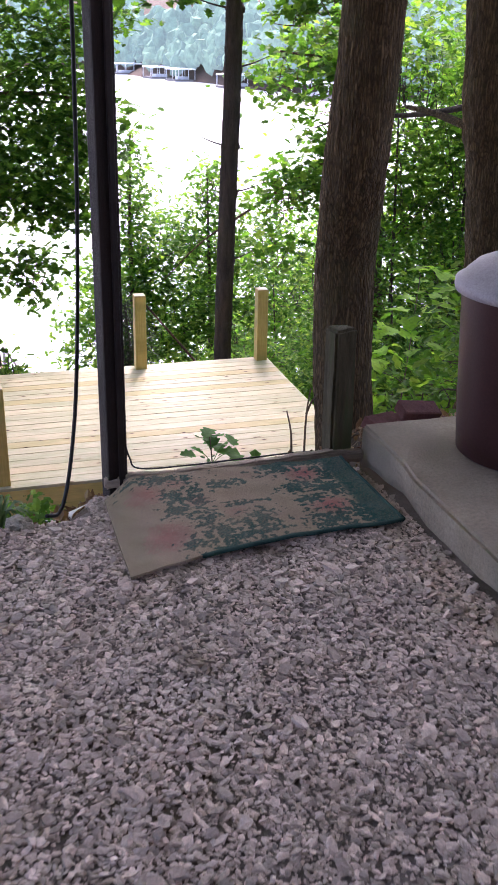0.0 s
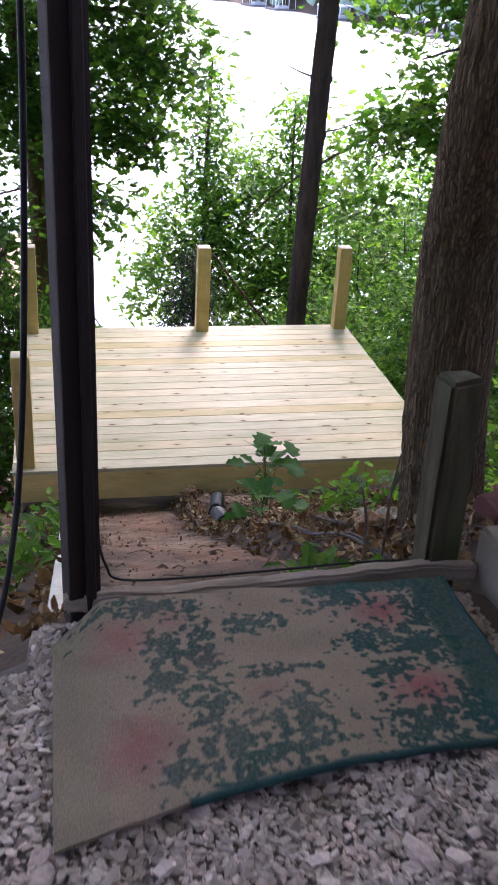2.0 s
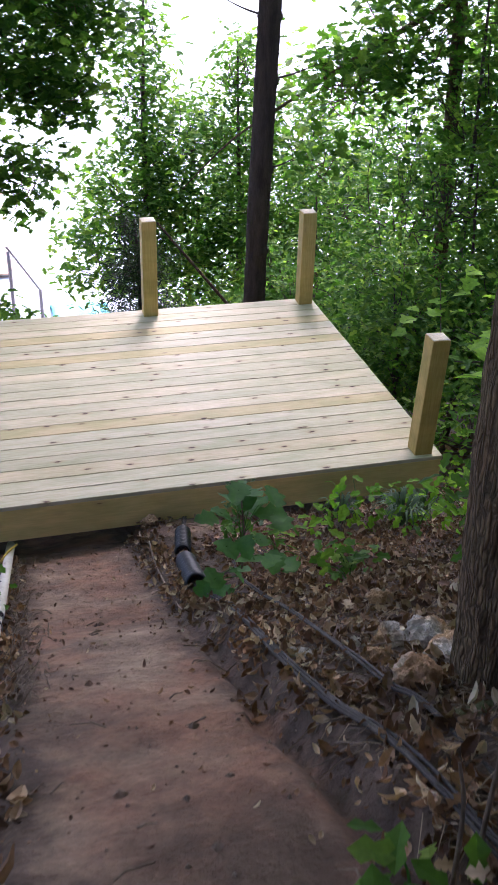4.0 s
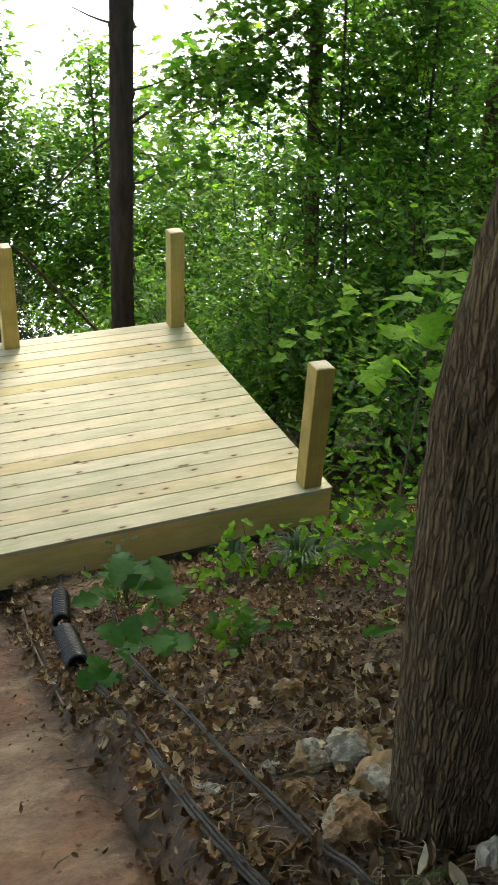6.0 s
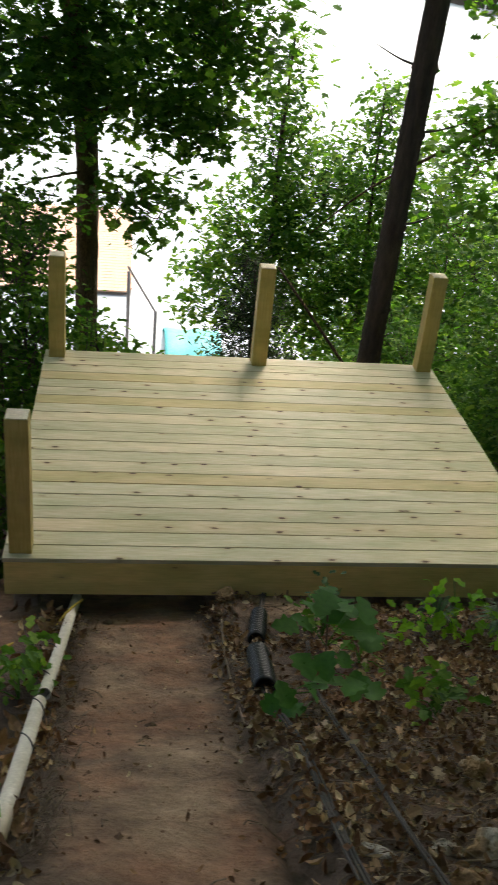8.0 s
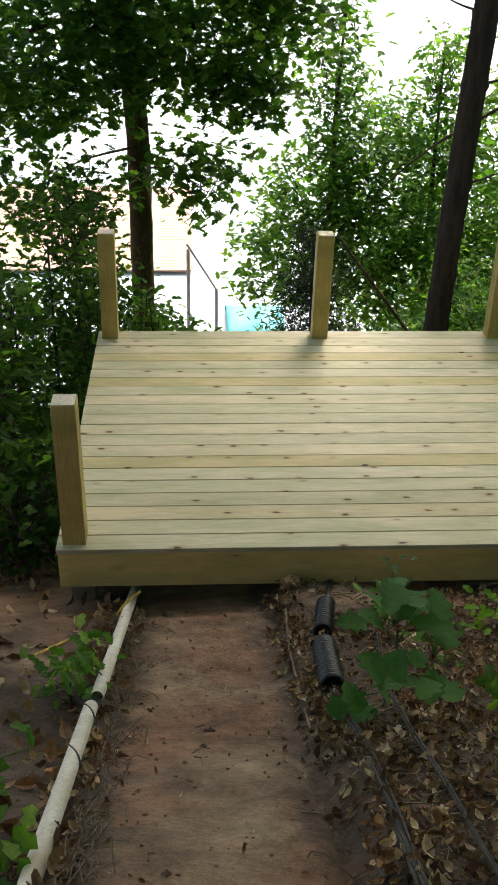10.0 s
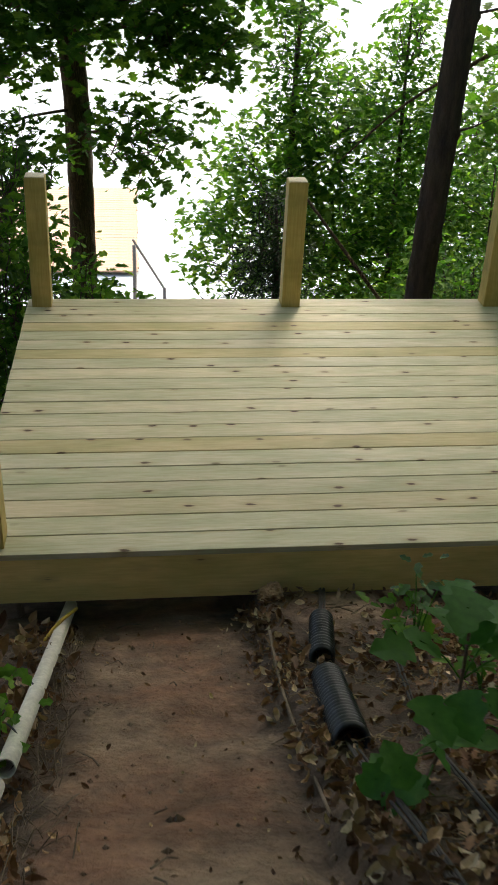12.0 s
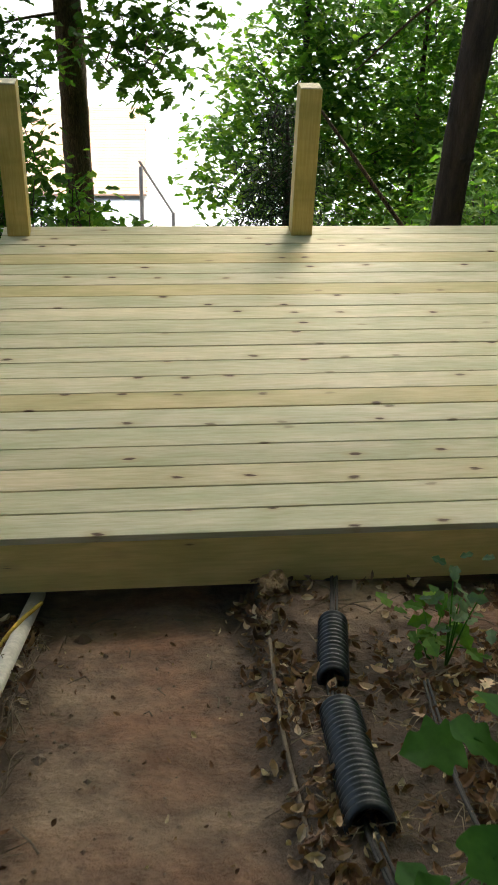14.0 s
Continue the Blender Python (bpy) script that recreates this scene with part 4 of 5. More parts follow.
# ---- trees ----


def tree(name, label, trunk, radii, clumps, leaf, shape, mat, bark, limbs=(), sides=16, ridge=0.15, per=14, tight=0.16, flat=1.0, category="tree", twigs=True, n=40, thin=1.0):
    """Trunk, limbs and a crown of single leaves; clumps: centre, radii, number of leaves."""
    top = tagged(new(name), label, category)
    if trunk:
        tube("trunk", trunk, radii, M[bark], top, "", n, sides, ridge)
    for pts, r in limbs:
        tube("limb", pts, r, M[bark], top, "", 16, 8, 0.1)
    Vs, Fs, c, tw = [], [], 0, []
    for centre, rad, count in clumps:
        P, T = clump_points(centre, rad, int(count * thin), per, tight)
        P = P[~((P[:, 0] > -0.16) & (P[:, 0] < 3.8) & (P[:, 1] > -0.2) & (P[:, 1] < 3.4) & (P[:, 2] > -0.4) & (P[:, 2] < 3.2))]
        if not len(P):
            continue
        V, F = leaves(P, leaf, shape, flat)
        Vs.append(V)
        Fs.append(F + c)
        c += len(V)
        if twigs:
            for q in T[:: max(1, len(T) // 24)]:
                foot = np.array(centre) * 0.6 + q * 0.4 - np.array([0, 0, 0.35 * rad[2]]) + rng.normal(size=3) * 0.1
                tw.append(tube_arrays(curve_points([foot, (foot + q) / 2 + rng.normal(size=3) * 0.05, q], 5), [0.008, 0.003], 5, cap=False))
    if Vs:
        put("crown", tri_mesh("crown", np.concatenate(Vs), np.concatenate(Fs)), M[mat], top)
    if tw:
        off, TV, TF = 0, [], []
        for V, F in tw:
            TV.append(V)
            TF.append(F + off)
            off += len(V)
        tagged(put("twig_spray", tri_mesh("twig_spray", np.concatenate(TV), np.concatenate(TF)), M[bark], top), kind="stuff")
    return top


# Near oak, with a fluted base.
oak = tagged(new("oak_tree"), "thick rough-barked oak trunk beside the leafy slope", "tree")
tube("trunk", [(1.935, -3.76, 1.30), (1.895, -3.77, 1.55), (1.85, -3.78, 1.9), (1.80, -3.80, 2.3), (1.772, -3.81, 2.8), (1.755, -3.87, 3.08), (1.732, -3.95, 3.35), (1.742, -3.98, 3.65), (1.762, -3.98, 4.1), (1.80, -3.95, 6.0), (1.9, -3.9, 9.0)], [0.215, 0.178, 0.158, 0.15, 0.146, 0.148, 0.146, 0.142, 0.138, 0.12, 0.08], M["bark"], oak, "", 260, 90, 0.07)
# Its wide crown is out of view, added to shade path and deck.
P = np.concatenate([clump_points(c, r, n, 14, 0.35)[0] for c, r, n in (((1.6, -2.4, 7.2), (3.6, 2.6, 1.5), 3600), ((-2.6, -2.2, 7.0), (2.6, 2.6, 1.5), 2400), ((0.5, 0.6, 8.0), (4.0, 2.0, 1.5), 2400))])
V, F = leaves(P, 0.26, "oval")
put("crown", tri_mesh("crown", V, F), M["leaf_oak"], oak)
# Two oaks out of view, added only to block sky over deck and slope.
for name, label, trunk, crowns in (("shade_oak", "unseen oak added to shade the deck", [(-3.4, 6.5, -3.8), (-3.5, 6.5, 2), (-3.4, 6.4, 8)], [((-2.6, 5.6, 8.4), (3.2, 3.0, 2.2), 3600), ((-3.5, 1.6, 8.0), (2.4, 2.6, 1.8), 2200)]),
                           ("shade_oak", "unseen oak added to shade the slope", [(8.2, 4.6, -2.6), (8.1, 4.6, 3), (8.0, 4.6, 9)], [((6.6, 5.0, 8.6), (3.2, 3.2, 2.2), 1200), ((8.2, 0.5, 8.2), (2.4, 2.8, 1.8), 1200), ((2.2, 7.0, 8.6), (2.6, 2.6, 2.0), 3000), ((2.2, 3.4, 7.6), (2.6, 1.6, 1.2), 2200)])):
    t = tagged(new(name), label, "tree")
    tube("trunk", trunk, [0.2, 0.16, 0.1], M["bark"], t, "", 30, 20, 0.12)
    P = np.concatenate([clump_points(c, r, n, 14, 0.35)[0] for c, r, n in crowns])
    V, F = leaves(P, 0.28, "oval")
    put("crown", tri_mesh("crown", V, F), M["leaf_oak"], t)

# Only the trunk is in sight; the high crown clumps are added for shade.
tree("oak_tree", "dark tree trunk standing behind the trash can", [(3.02, -3.3, 1.4), (2.93, -3.35, 2.2), (2.84, -3.4, 2.8), (2.78, -3.4, 3.3), (2.68, -3.4, 4.1), (2.5, -3.3, 8.5)], [0.22, 0.16, 0.15, 0.15, 0.145, 0.1], [((5.0, -2.2, 7.0), (2.8, 2.6, 1.6), 3000), ((5.2, 1.6, 7.6), (2.6, 2.2, 1.5), 1500)], 0.25, "oval", "leaf_oak", "bark", [([(2.8, -3.35, 3.42), (2.72, -2.8, 3.5), (2.66, -2.5, 3.52)], [0.03, 0.012])], 40, 0.13, n=90, tight=0.35)

# Pine behind the deck.
pine = tagged(new("pine_tree"), "dark straight pine trunk rising behind the deck", "tree")
tube("trunk", [(3.36, 4.36, -2.6), (3.37, 4.35, -0.2), (3.40, 4.33, 1.5), (3.44, 4.3, 3.2), (3.47, 4.3, 5.0), (3.55, 4.3, 11.0)], [0.16, 0.122, 0.116, 0.112, 0.108, 0.07], M["bark_pine"], pine, "", 160, 36, 0.10)
for z in (0.15, 1.05, 1.95, 2.55, 3.5, 4.2):
    x = 3.37 + 0.024 * (z + 0.2)
    tube("branch_collar", [(x, 4.34, z - 0.05), (x, 4.34, z), (x, 4.34, z + 0.05)], [0.112, 0.130, 0.112], M["bark_pine"], pine, "", 8, 24, 0.12)
for z, dx, dy in ((1.95, 0.5, -0.1), (2.55, -0.45, 0.1), (3.5, 0.6, 0.2), (1.05, 0.3, -0.2), (4.2, -0.6, 0.0)):
    tube("dead_branch", [(3.42, 4.34, z), (3.42 + dx * 0.5, 4.34 + dy * 0.5, z + 0.06), (3.42 + dx, 4.34 + dy, z + 0.16)], [0.016, 0.004], M["bark_pine"], pine, "", 8, 6)

# Big tree beyond the deck, with a low dark crown.
tree("oak_tree", "tall oak with dark drooping crown beyond the deck", [(0.18, 8.0, -4.6), (0.16, 8.0, -1.5), (0.155, 8.0, 0.6), (0.05, 8.0, 1.9), (-0.06, 8.0, 2.8), (-0.15, 8.0, 5.0), (-0.2, 8.0, 8.0)], [0.2, 0.155, 0.145, 0.14, 0.135, 0.12, 0.06],
     [((0.9, 7.6, 2.0), (1.3, 1.4, 0.85), 2600), ((-0.9, 7.2, 1.7), (1.4, 1.5, 0.9), 2600), ((-2.2, 7.5, 1.2), (1.1, 1.4, 1.2), 1800), ((0.2, 7.8, 3.4), (2.0, 1.6, 0.9), 3400), ((1.9, 7.6, 2.6), (0.8, 1.0, 0.7), 900), ((0.0, 8.0, 5.2), (2.4, 2.0, 1.4), 3000), ((0.85, 7.2, 0.35), (0.6, 0.6, 0.42), 420), ((1.5, 7.4, 1.25), (0.6, 0.7, 0.45), 500), ((-0.9, 6.8, 0.1), (0.7, 0.7, 0.5), 420), ((1.9, 8.0, 4.2), (1.0, 1.2, 0.6), 800)],
     0.15, "lobed", "leaf_oak", "bark",
     [([(0.1, 8, 1.2), (0.6, 7.8, 1.4), (1.3, 7.5, 1.5)], [0.04, 0.012]), ([(0.0, 8, 2.2), (-0.8, 7.6, 2.0), (-2.0, 7.4, 1.6)], [0.05, 0.015]), ([(-0.05, 8, 2.8), (0.9, 7.8, 3.0), (2.1, 7.7, 2.9)], [0.05, 0.015]), ([(0.13, 8, 0.5), (-0.4, 7.4, 0.5), (-0.9, 6.9, 0.4)], [0.02, 0.006]), ([(0.15, 8, 0.2), (0.5, 7.5, 0.35), (1.0, 7.2, 0.2)], [0.018, 0.006])], 28, 0.14, n=90, thin=0.82, tight=0.22)

# Understorey trees behind the deck.
tree("sapling_tree", "slender green sapling trees on the slope behind the deck", [(3.0, 9.4, -5.0), (2.95, 9.3, -2), (2.9, 9.2, 0.5), (2.95, 9.2, 2.3)], [0.07, 0.05, 0.012],
     [((2.7, 9.1, -0.4), (0.9, 0.9, 0.8), 1500), ((3.3, 9.2, 0.3), (0.8, 0.8, 0.7), 1100), ((2.9, 9.2, 1.1), (0.55, 0.6, 0.75), 620), ((2.95, 9.2, 1.95), (0.22, 0.25, 0.4), 130), ((2.3, 9.0, -1.4), (0.9, 0.9, 0.8), 1400), ((3.6, 9.2, -1.0), (1.0, 0.9, 0.9), 1700)], 0.12, "simple", "leaf_mid", "bark_pine", per=10, tight=0.17)
tree("sapling_tree", "slender green sapling trees on the slope behind the deck", [(4.7, 10.0, -5.4), (4.6, 9.8, -2), (4.5, 9.8, 1.6)], [0.07, 0.05, 0.012],
     [((4.4, 9.8, 0.2), (0.8, 0.8, 0.8), 1100), ((4.6, 9.8, 1.2), (0.5, 0.6, 0.6), 420), ((4.9, 9.8, -0.9), (1.1, 0.9, 0.9), 1700), ((5.5, 9.6, 0.3), (0.8, 0.8, 0.8), 900), ((4.2, 9.4, -2.0), (1.3, 0.9, 0.8), 1700)], 0.12, "simple", "leaf_mid", "bark_pine", per=10, tight=0.17)
tree("understorey_tree", "leafy oak limbs reaching over the slope", [(6.4, 5.6, -3.2), (6.3, 5.7, 0), (6.2, 5.8, 3), (6.1, 5.8, 6.5)], [0.12, 0.1, 0.08, 0.04],
     [((4.9, 5.8, 1.7), (0.8, 0.7, 0.5), 900), ((5.7, 5.7, 2.3), (0.9, 0.8, 0.7), 1300), ((6.6, 5.4, 1.4), (1.0, 0.9, 0.8), 1600), ((4.6, 5.9, 0.75), (0.5, 0.5, 0.35), 320), ((6.2, 5.6, 3.7), (1.6, 1.2, 0.8), 2200), ((4.9, 5.8, 3.4), (1.0, 0.9, 0.6), 1000), ((7.6, 5.4, 2.6), (1.1, 1.0, 1.0), 1500)], 0.15, "lobed", "leaf_mid", "bark",
     [([(6.2, 5.8, 2.6), (5.2, 6.0, 2.0), (4.2, 6.05, 1.4), (3.5, 6.1, 0.95), (2.9, 6.2, 0.35)], [0.045, 0.03, 0.022, 0.014, 0.006]), ([(6.2, 5.8, 3.4), (5.4, 5.6, 3.6), (4.5, 5.6, 3.7)], [0.04, 0.012])], 20, 0.14, n=60, thin=0.5, tight=0.22)
# The last two entries stand out of view, added to shade the left side.
for bx, by, h, w, cnt in ((4.8, 3.6, 2.0, 1.0, 1500), (5.6, 2.2, 2.6, 1.1, 1900), (6.4, 3.4, 3.4, 1.2, 2300), (5.0, 1.0, 1.7, 0.8, 1000), (7.2, 1.4, 3.8, 1.3, 2400), (5.4, 5.0, 2.4, 1.1, 1800), (8.6, 3.6, 4.6, 1.5, 2600), (6.3, 0.2, 2.4, 1.0, 1400), (7.8, 6.5, 4.4, 1.6, 2400), (6.8, 8.0, 3.6, 1.5, 2000), (9.2, 0.6, 4.6, 1.5, 2000), (4.6, -1.6, 2.0, 0.8, 900), (5.6, -1.8, 3.0, 1.0, 1400), (6.8, -1.6, 4.0, 1.3, 1800), (4.0, -3.0, 2.2, 0.8, 900), (9.0, 8.5, 5.0, 1.8, 2000), (3.2, -2.6, 1.2, 0.55, 420), (5.2, 7.6, 4.0, 1.2, 2200), (6.2, 10.5, 5.0, 1.5, 2600), (7.6, 10.0, 6.0, 1.7, 2600), (5.3, 12.5, 6.0, 1.5, 2400), (4.6, 6.2, 2.6, 0.9, 1500), (5.4, 3.2, 3.2, 1.0, 1900), (10.0, 5.5, 6.0, 1.8, 2200), (8.0, 12.5, 7.0, 1.9, 2400), (7.6, 2.6, 6.8, 1.4, 2600), (8.8, 1.6, 7.2, 1.5, 2400), (9.8, 4.2, 7.6, 1.7, 2400), (6.9, 4.3, 6.6, 1.1, 2200), (6.0, 4.7, 6.6, 0.9, 1700), (-5.0, -3.0, 4.5, 1.6, 1500), (-4.4, 0.5, 4.5, 1.6, 1500)):
    z = height(bx, by)
    top = z + h
    clumps = [((bx + rng.normal() * 0.25, by + rng.normal() * 0.25, z + h * f), (w * s, w * s, h * 0.17), int(cnt * q * 1.8)) for f, s, q in ((0.22, 0.9, 0.25), (0.45, 1.0, 0.3), (0.68, 0.9, 0.27), (0.9, 0.6, 0.18))[1 if bx < 5.7 and -0.5 < by < 4 else 0 :]]
    tree("understorey_tree", "dense green understorey tree on the shaded slope", [(bx, by, z - 0.2), (bx + 0.1, by, z + h * 0.4), (bx, by + 0.1, top)], [0.045, 0.03, 0.008], clumps, 0.09 if by < 9 and bx > -2 else 0.15, "simple" if by < 9 and bx > -2 else "oval", "leaf_mid", "bark_pine", per=11, tight=0.2, n=14, sides=8)
for bx, by, h, w, cnt in ((9.4, 7.6, 9.0, 1.5, 3600), (10.8, 5.6, 9.0, 1.6, 3800), (11.2, 9.6, 11.0, 1.8, 4200), (12.4, 3.6, 9.0, 1.9, 4200), (13.0, 7.4, 11.0, 2.0, 4600), (14.6, 4.6, 11.0, 2.2, 4600), (11.6, 1.0, 8.0, 1.8, 3600), (14.6, 11.0, 13.0, 2.2, 4600), (13.8, 1.4, 9.0, 2.0, 3600)):
    z = height(bx, by)
    clumps = [((bx + rng.normal() * 0.4, by + rng.normal() * 0.4, z + h * f), (w * s, w * s, h * 0.14), int(cnt * q)) for f, s, q in ((0.25, 1.0, 0.2), (0.45, 1.1, 0.25), (0.65, 1.1, 0.25), (0.82, 0.9, 0.2), (0.95, 0.6, 0.1))]
    tree("woodland_tree", "leafy woodland tree deep in the shaded slope", [(bx, by, z - 0.2), (bx + 0.2, by, z + h * 0.5), (bx, by + 0.2, z + h)], [0.09, 0.06, 0.015], clumps, 0.2, "oval", "leaf_mid", "bark_pine", per=14, tight=0.3, n=14, sides=8)
tree("oak_bough", "oak bough hanging over the lake view", [], [], [((2.2, 3.2, 4.55), (1.0, 0.5, 0.28), 420), ((3.6, 3.6, 4.75), (0.7, 0.5, 0.35), 380), ((4.6, 4.2, 4.35), (0.6, 0.5, 0.5), 420), ((1.2, 2.6, 4.5), (0.5, 0.4, 0.25), 160)], 0.15, "lobed", "leaf_mid", "bark", [([(6.2, 5.8, 6.2), (4.8, 4.6, 5.6), (3.4, 3.6, 5.0), (2.2, 3.2, 4.7), (1.2, 2.7, 4.6)], [0.05, 0.035, 0.02, 0.006])])
# Branch across the top of the woods.
tube("overhanging_limb", [(8.5, 1.2, 3.6), (6.0, 1.1, 3.42), (4.6, 1.0, 3.22), (3.75, 1.0, 3.18), (3.35, 1.0, 3.08)], [0.055, 0.042, 0.028, 0.014, 0.005], M["bark_pine"], None, "", 40, 10, 0.1)
tagged(bpy.data.objects["overhanging_limb"], "dark bare limb crossing over the woods", "tree limb")

# Low shrubs round the deck.
for bx, by, h, w, cnt, kind in ((-0.55, 1.3, 1.5, 0.42, 700, "leaf_oak"), (-0.6, 2.5, 2.4, 0.5, 1000, "leaf_oak"), (-0.5, 3.9, 3.2, 0.6, 1300, "leaf_oak"), (-0.5, 6.0, 4.2, 0.8, 1600, "leaf_oak"), (0.75, 4.9, 2.2, 0.55, 900, "leaf_mid"), (1.25, 4.4, 1.5, 0.45, 500, "leaf_mid"), (0.05, 4.3, 2.6, 0.36, 700, "leaf_mid"), (0.45, 4.4, 2.6, 0.36, 700, "leaf_mid"), (0.85, 4.6, 2.2, 0.32, 560, "leaf_mid"), (0.30, 4.9, 3.0, 0.34, 700, "leaf_mid"), (1.9, 4.6, 1.6, 0.7, 900, "leaf_mid"), (2.8, 4.5, 1.8, 0.6, 800, "leaf_mid"), (4.3, 4.4, 1.9, 0.7, 900, "leaf_mid"), (0.3, 5.2, 2.5, 0.7, 1100, "leaf_mid"), (-0.5, 4.8, 2.0, 0.8, 1200, "leaf_mid"), (-1.3, 3.6, 2.8, 0.8, 1500, "leaf_oak"), (-0.9, 2.2, 1.9, 0.6, 900, "leaf_oak"), (-2.0, 2.0, 3.2, 0.9, 1500, "leaf_oak"), (-1.9, 5.4, 3.8, 1.1, 1800, "leaf_oak"), (-1.1, 1.1, 0.9, 0.45, 420, "leaf_oak"), (1.3, 5.8, 1.5, 0.6, 700, "leaf_mid"), (3.5, 5.6, 2.2, 0.9, 1300, "leaf_mid"), (2.0, 7.2, 2.0, 0.8, 1200, "leaf_mid"), (-3.2, 3.6, 4.5, 1.2, 1700, "leaf_oak"), (4.2, 7.0, 3.0, 1.0, 1500, "leaf_mid")):
    z = height(bx, by)
    clumps = [((bx + rng.normal() * 0.15, by + rng.normal() * 0.15, z + h * f), (w * s, w * s, h * 0.2), int(cnt * q)) for f, s, q in ((0.3, 1.0, 0.4), (0.62, 0.9, 0.38), (0.88, 0.55, 0.22))]
    tree("shrub", "leafy green shrub growing beside the deck", [(bx, by, z - 0.2), (bx, by + 0.05, z + h * 0.9)], [0.03, 0.008], clumps, 0.105, "simple", kind, "bark_pine", per=10, tight=0.13, n=10, sides=8, category="shrub")
cz = height(2.3, 6.0)
tree("cedar_tree", "dark fine-leaved cedar behind the deck post", [(2.3, 6.0, cz - 0.2), (2.3, 6.0, -1.0), (2.25, 6.0, 0.05)], [0.06, 0.04, 0.008], [((2.3, 6.0, -2.2), (0.75, 0.7, 0.6), 3200), ((2.28, 6.0, -1.3), (0.58, 0.55, 0.5), 2600), ((2.25, 6.0, -0.6), (0.38, 0.38, 0.4), 1500), ((2.22, 6.0, -0.12), (0.16, 0.16, 0.22), 360)], 0.09, "spray", "leaf_cedar", "bark_pine", per=26, tight=0.10, flat=0.2)
ob = tube("fallen_pole", [(2.35, 4.9, 0.35), (2.8, 4.75, -0.2), (3.25, 4.6, -0.75)], [0.014, 0.022], M["bark"], None, "", 14, 8, 0.1)
tagged(ob, "thin dead pole leaning among the shrubs", "dead branch")


# ---- plants on the slope ----


def stem_plant(name, label, base, tips, leaf, shape, mat, category, group="", each=1, stem=0.006):
    """A stem from the base to each tip, and large single leaves as parts."""
    top = tagged(new(name), label, category, group)
    b = Vector(base)
    head = sum((Vector(q) for q in tips), Vector()) / len(tips)
    head.z = max(q[2] for q in tips) - 0.04
    lead = curve_points([b, b.lerp(head, 0.5) + Vector((0.03, 0.02, 0)), head], 12)
    V, F = tube_arrays(lead, [stem, stem * 0.5], 7)
    put("stem", tri_mesh("stem", V, F, True), M["twig"], top)
    for q in tips:
        q = Vector(q)
        foot = min(lead, key=lambda c: abs(c.z + 0.09 - q.z))
        tube("leaf_stalk", [foot, foot.lerp(q, 0.5) + Vector((0, 0, 0.02)), q], [stem * 0.4, stem * 0.3], M["leaf_seed"], top, "", 6, 5)
        for k in range(each):
            p = np.array([[q.x + rng.normal() * 0.05 * k, q.y + rng.normal() * 0.05 * k, q.z - 0.04 * k]])
            V, F = leaves(p, leaf, shape, 4.0 if shape == "maple" else 2.6, 0.25)
            V[:, :] += -(V.mean(0) - p[0]) * 0.8
            put("leaf", tri_mesh("leaf", V, F, True), M[mat], top)
    return top


sx, sy, sz = 1.60, -1.80, height(1.60, -1.80)
stem_plant("oak_seedling", "young oak seedling with broad lobed leaves by the cable", (sx, sy, sz - 0.02),
           [(1.56, -1.92, 1.22), (1.60, -1.86, 1.12), (1.52, -1.88, 1.16), (1.72, -1.78, 1.05), (1.76, -1.84, 1.0), (1.66, -1.98, 0.96), (1.62, -2.02, 0.88), (1.74, -1.98, 0.84), (1.48, -2.02, 0.98), (1.43, -2.0, 0.78), (1.38, -1.98, 0.72), (1.46, -2.08, 0.68), (1.50, -1.95, 0.62), (1.56, -1.9, 0.72), (1.66, -1.82, 1.14), (1.49, -1.84, 1.05)],
           0.138, "oak", "leaf_seed", "seedling", "", 2, 0.007)
tips = [(3.58 + 0.04 * j + (0.11 + 0.17 * (1 - j / 8)) * math.cos(a + j * 1.3), -0.85 + (0.11 + 0.17 * (1 - j / 8)) * math.sin(a + j * 1.3), 1.14 + 0.135 * j + rng.normal() * 0.02) for j in range(8) for a in (0.2, 1.8, 3.3, 4.9)[: 4 if j > 1 else 3]]
stem_plant("maple_sapling", "bright green maple sapling beside the deck corner", (3.42, -1.1, height(3.42, -1.1) - 0.02), tips, 0.185, "maple", "leaf_bright", "sapling", "", 1, 0.008)
stem_plant("maple_sapling", "bright maple sprays reaching over the deck corner", (4.35, 1.3, height(4.35, 1.3) - 0.02), [(3.74 + 0.09 * k, 1.15 + 0.12 * (k % 3), 0.50 + 0.05 * k) for k in range(9)], 0.15, "maple", "leaf_bright", "sapling", "", 1, 0.007)


def weed(x, y, h, w, n, leaf, mat, label):
    z = height(x, y)
    top = tagged(new("weed"), label, "weed", "weeds on the slope")
    P = np.stack([x + rng.normal(size=n) * w, y + rng.normal(size=n) * w, z + 0.03 + h * rng.uniform(0.1, 1, n) ** 0.8], 1)
    V, F = leaves(P, leaf, "simple", 1.4)
    put("leaves", tri_mesh("leaves", V, F), M[mat], top)
    for k in range(5):
        q = P[rng.integers(n)]
        tube("stem", [(x, y, z - 0.01), ((x + q[0]) / 2, (y + q[1]) / 2, (z + q[2]) / 2 + 0.03), tuple(q)], [0.004, 0.002], M["leaf_seed"], top, "", 6, 5)


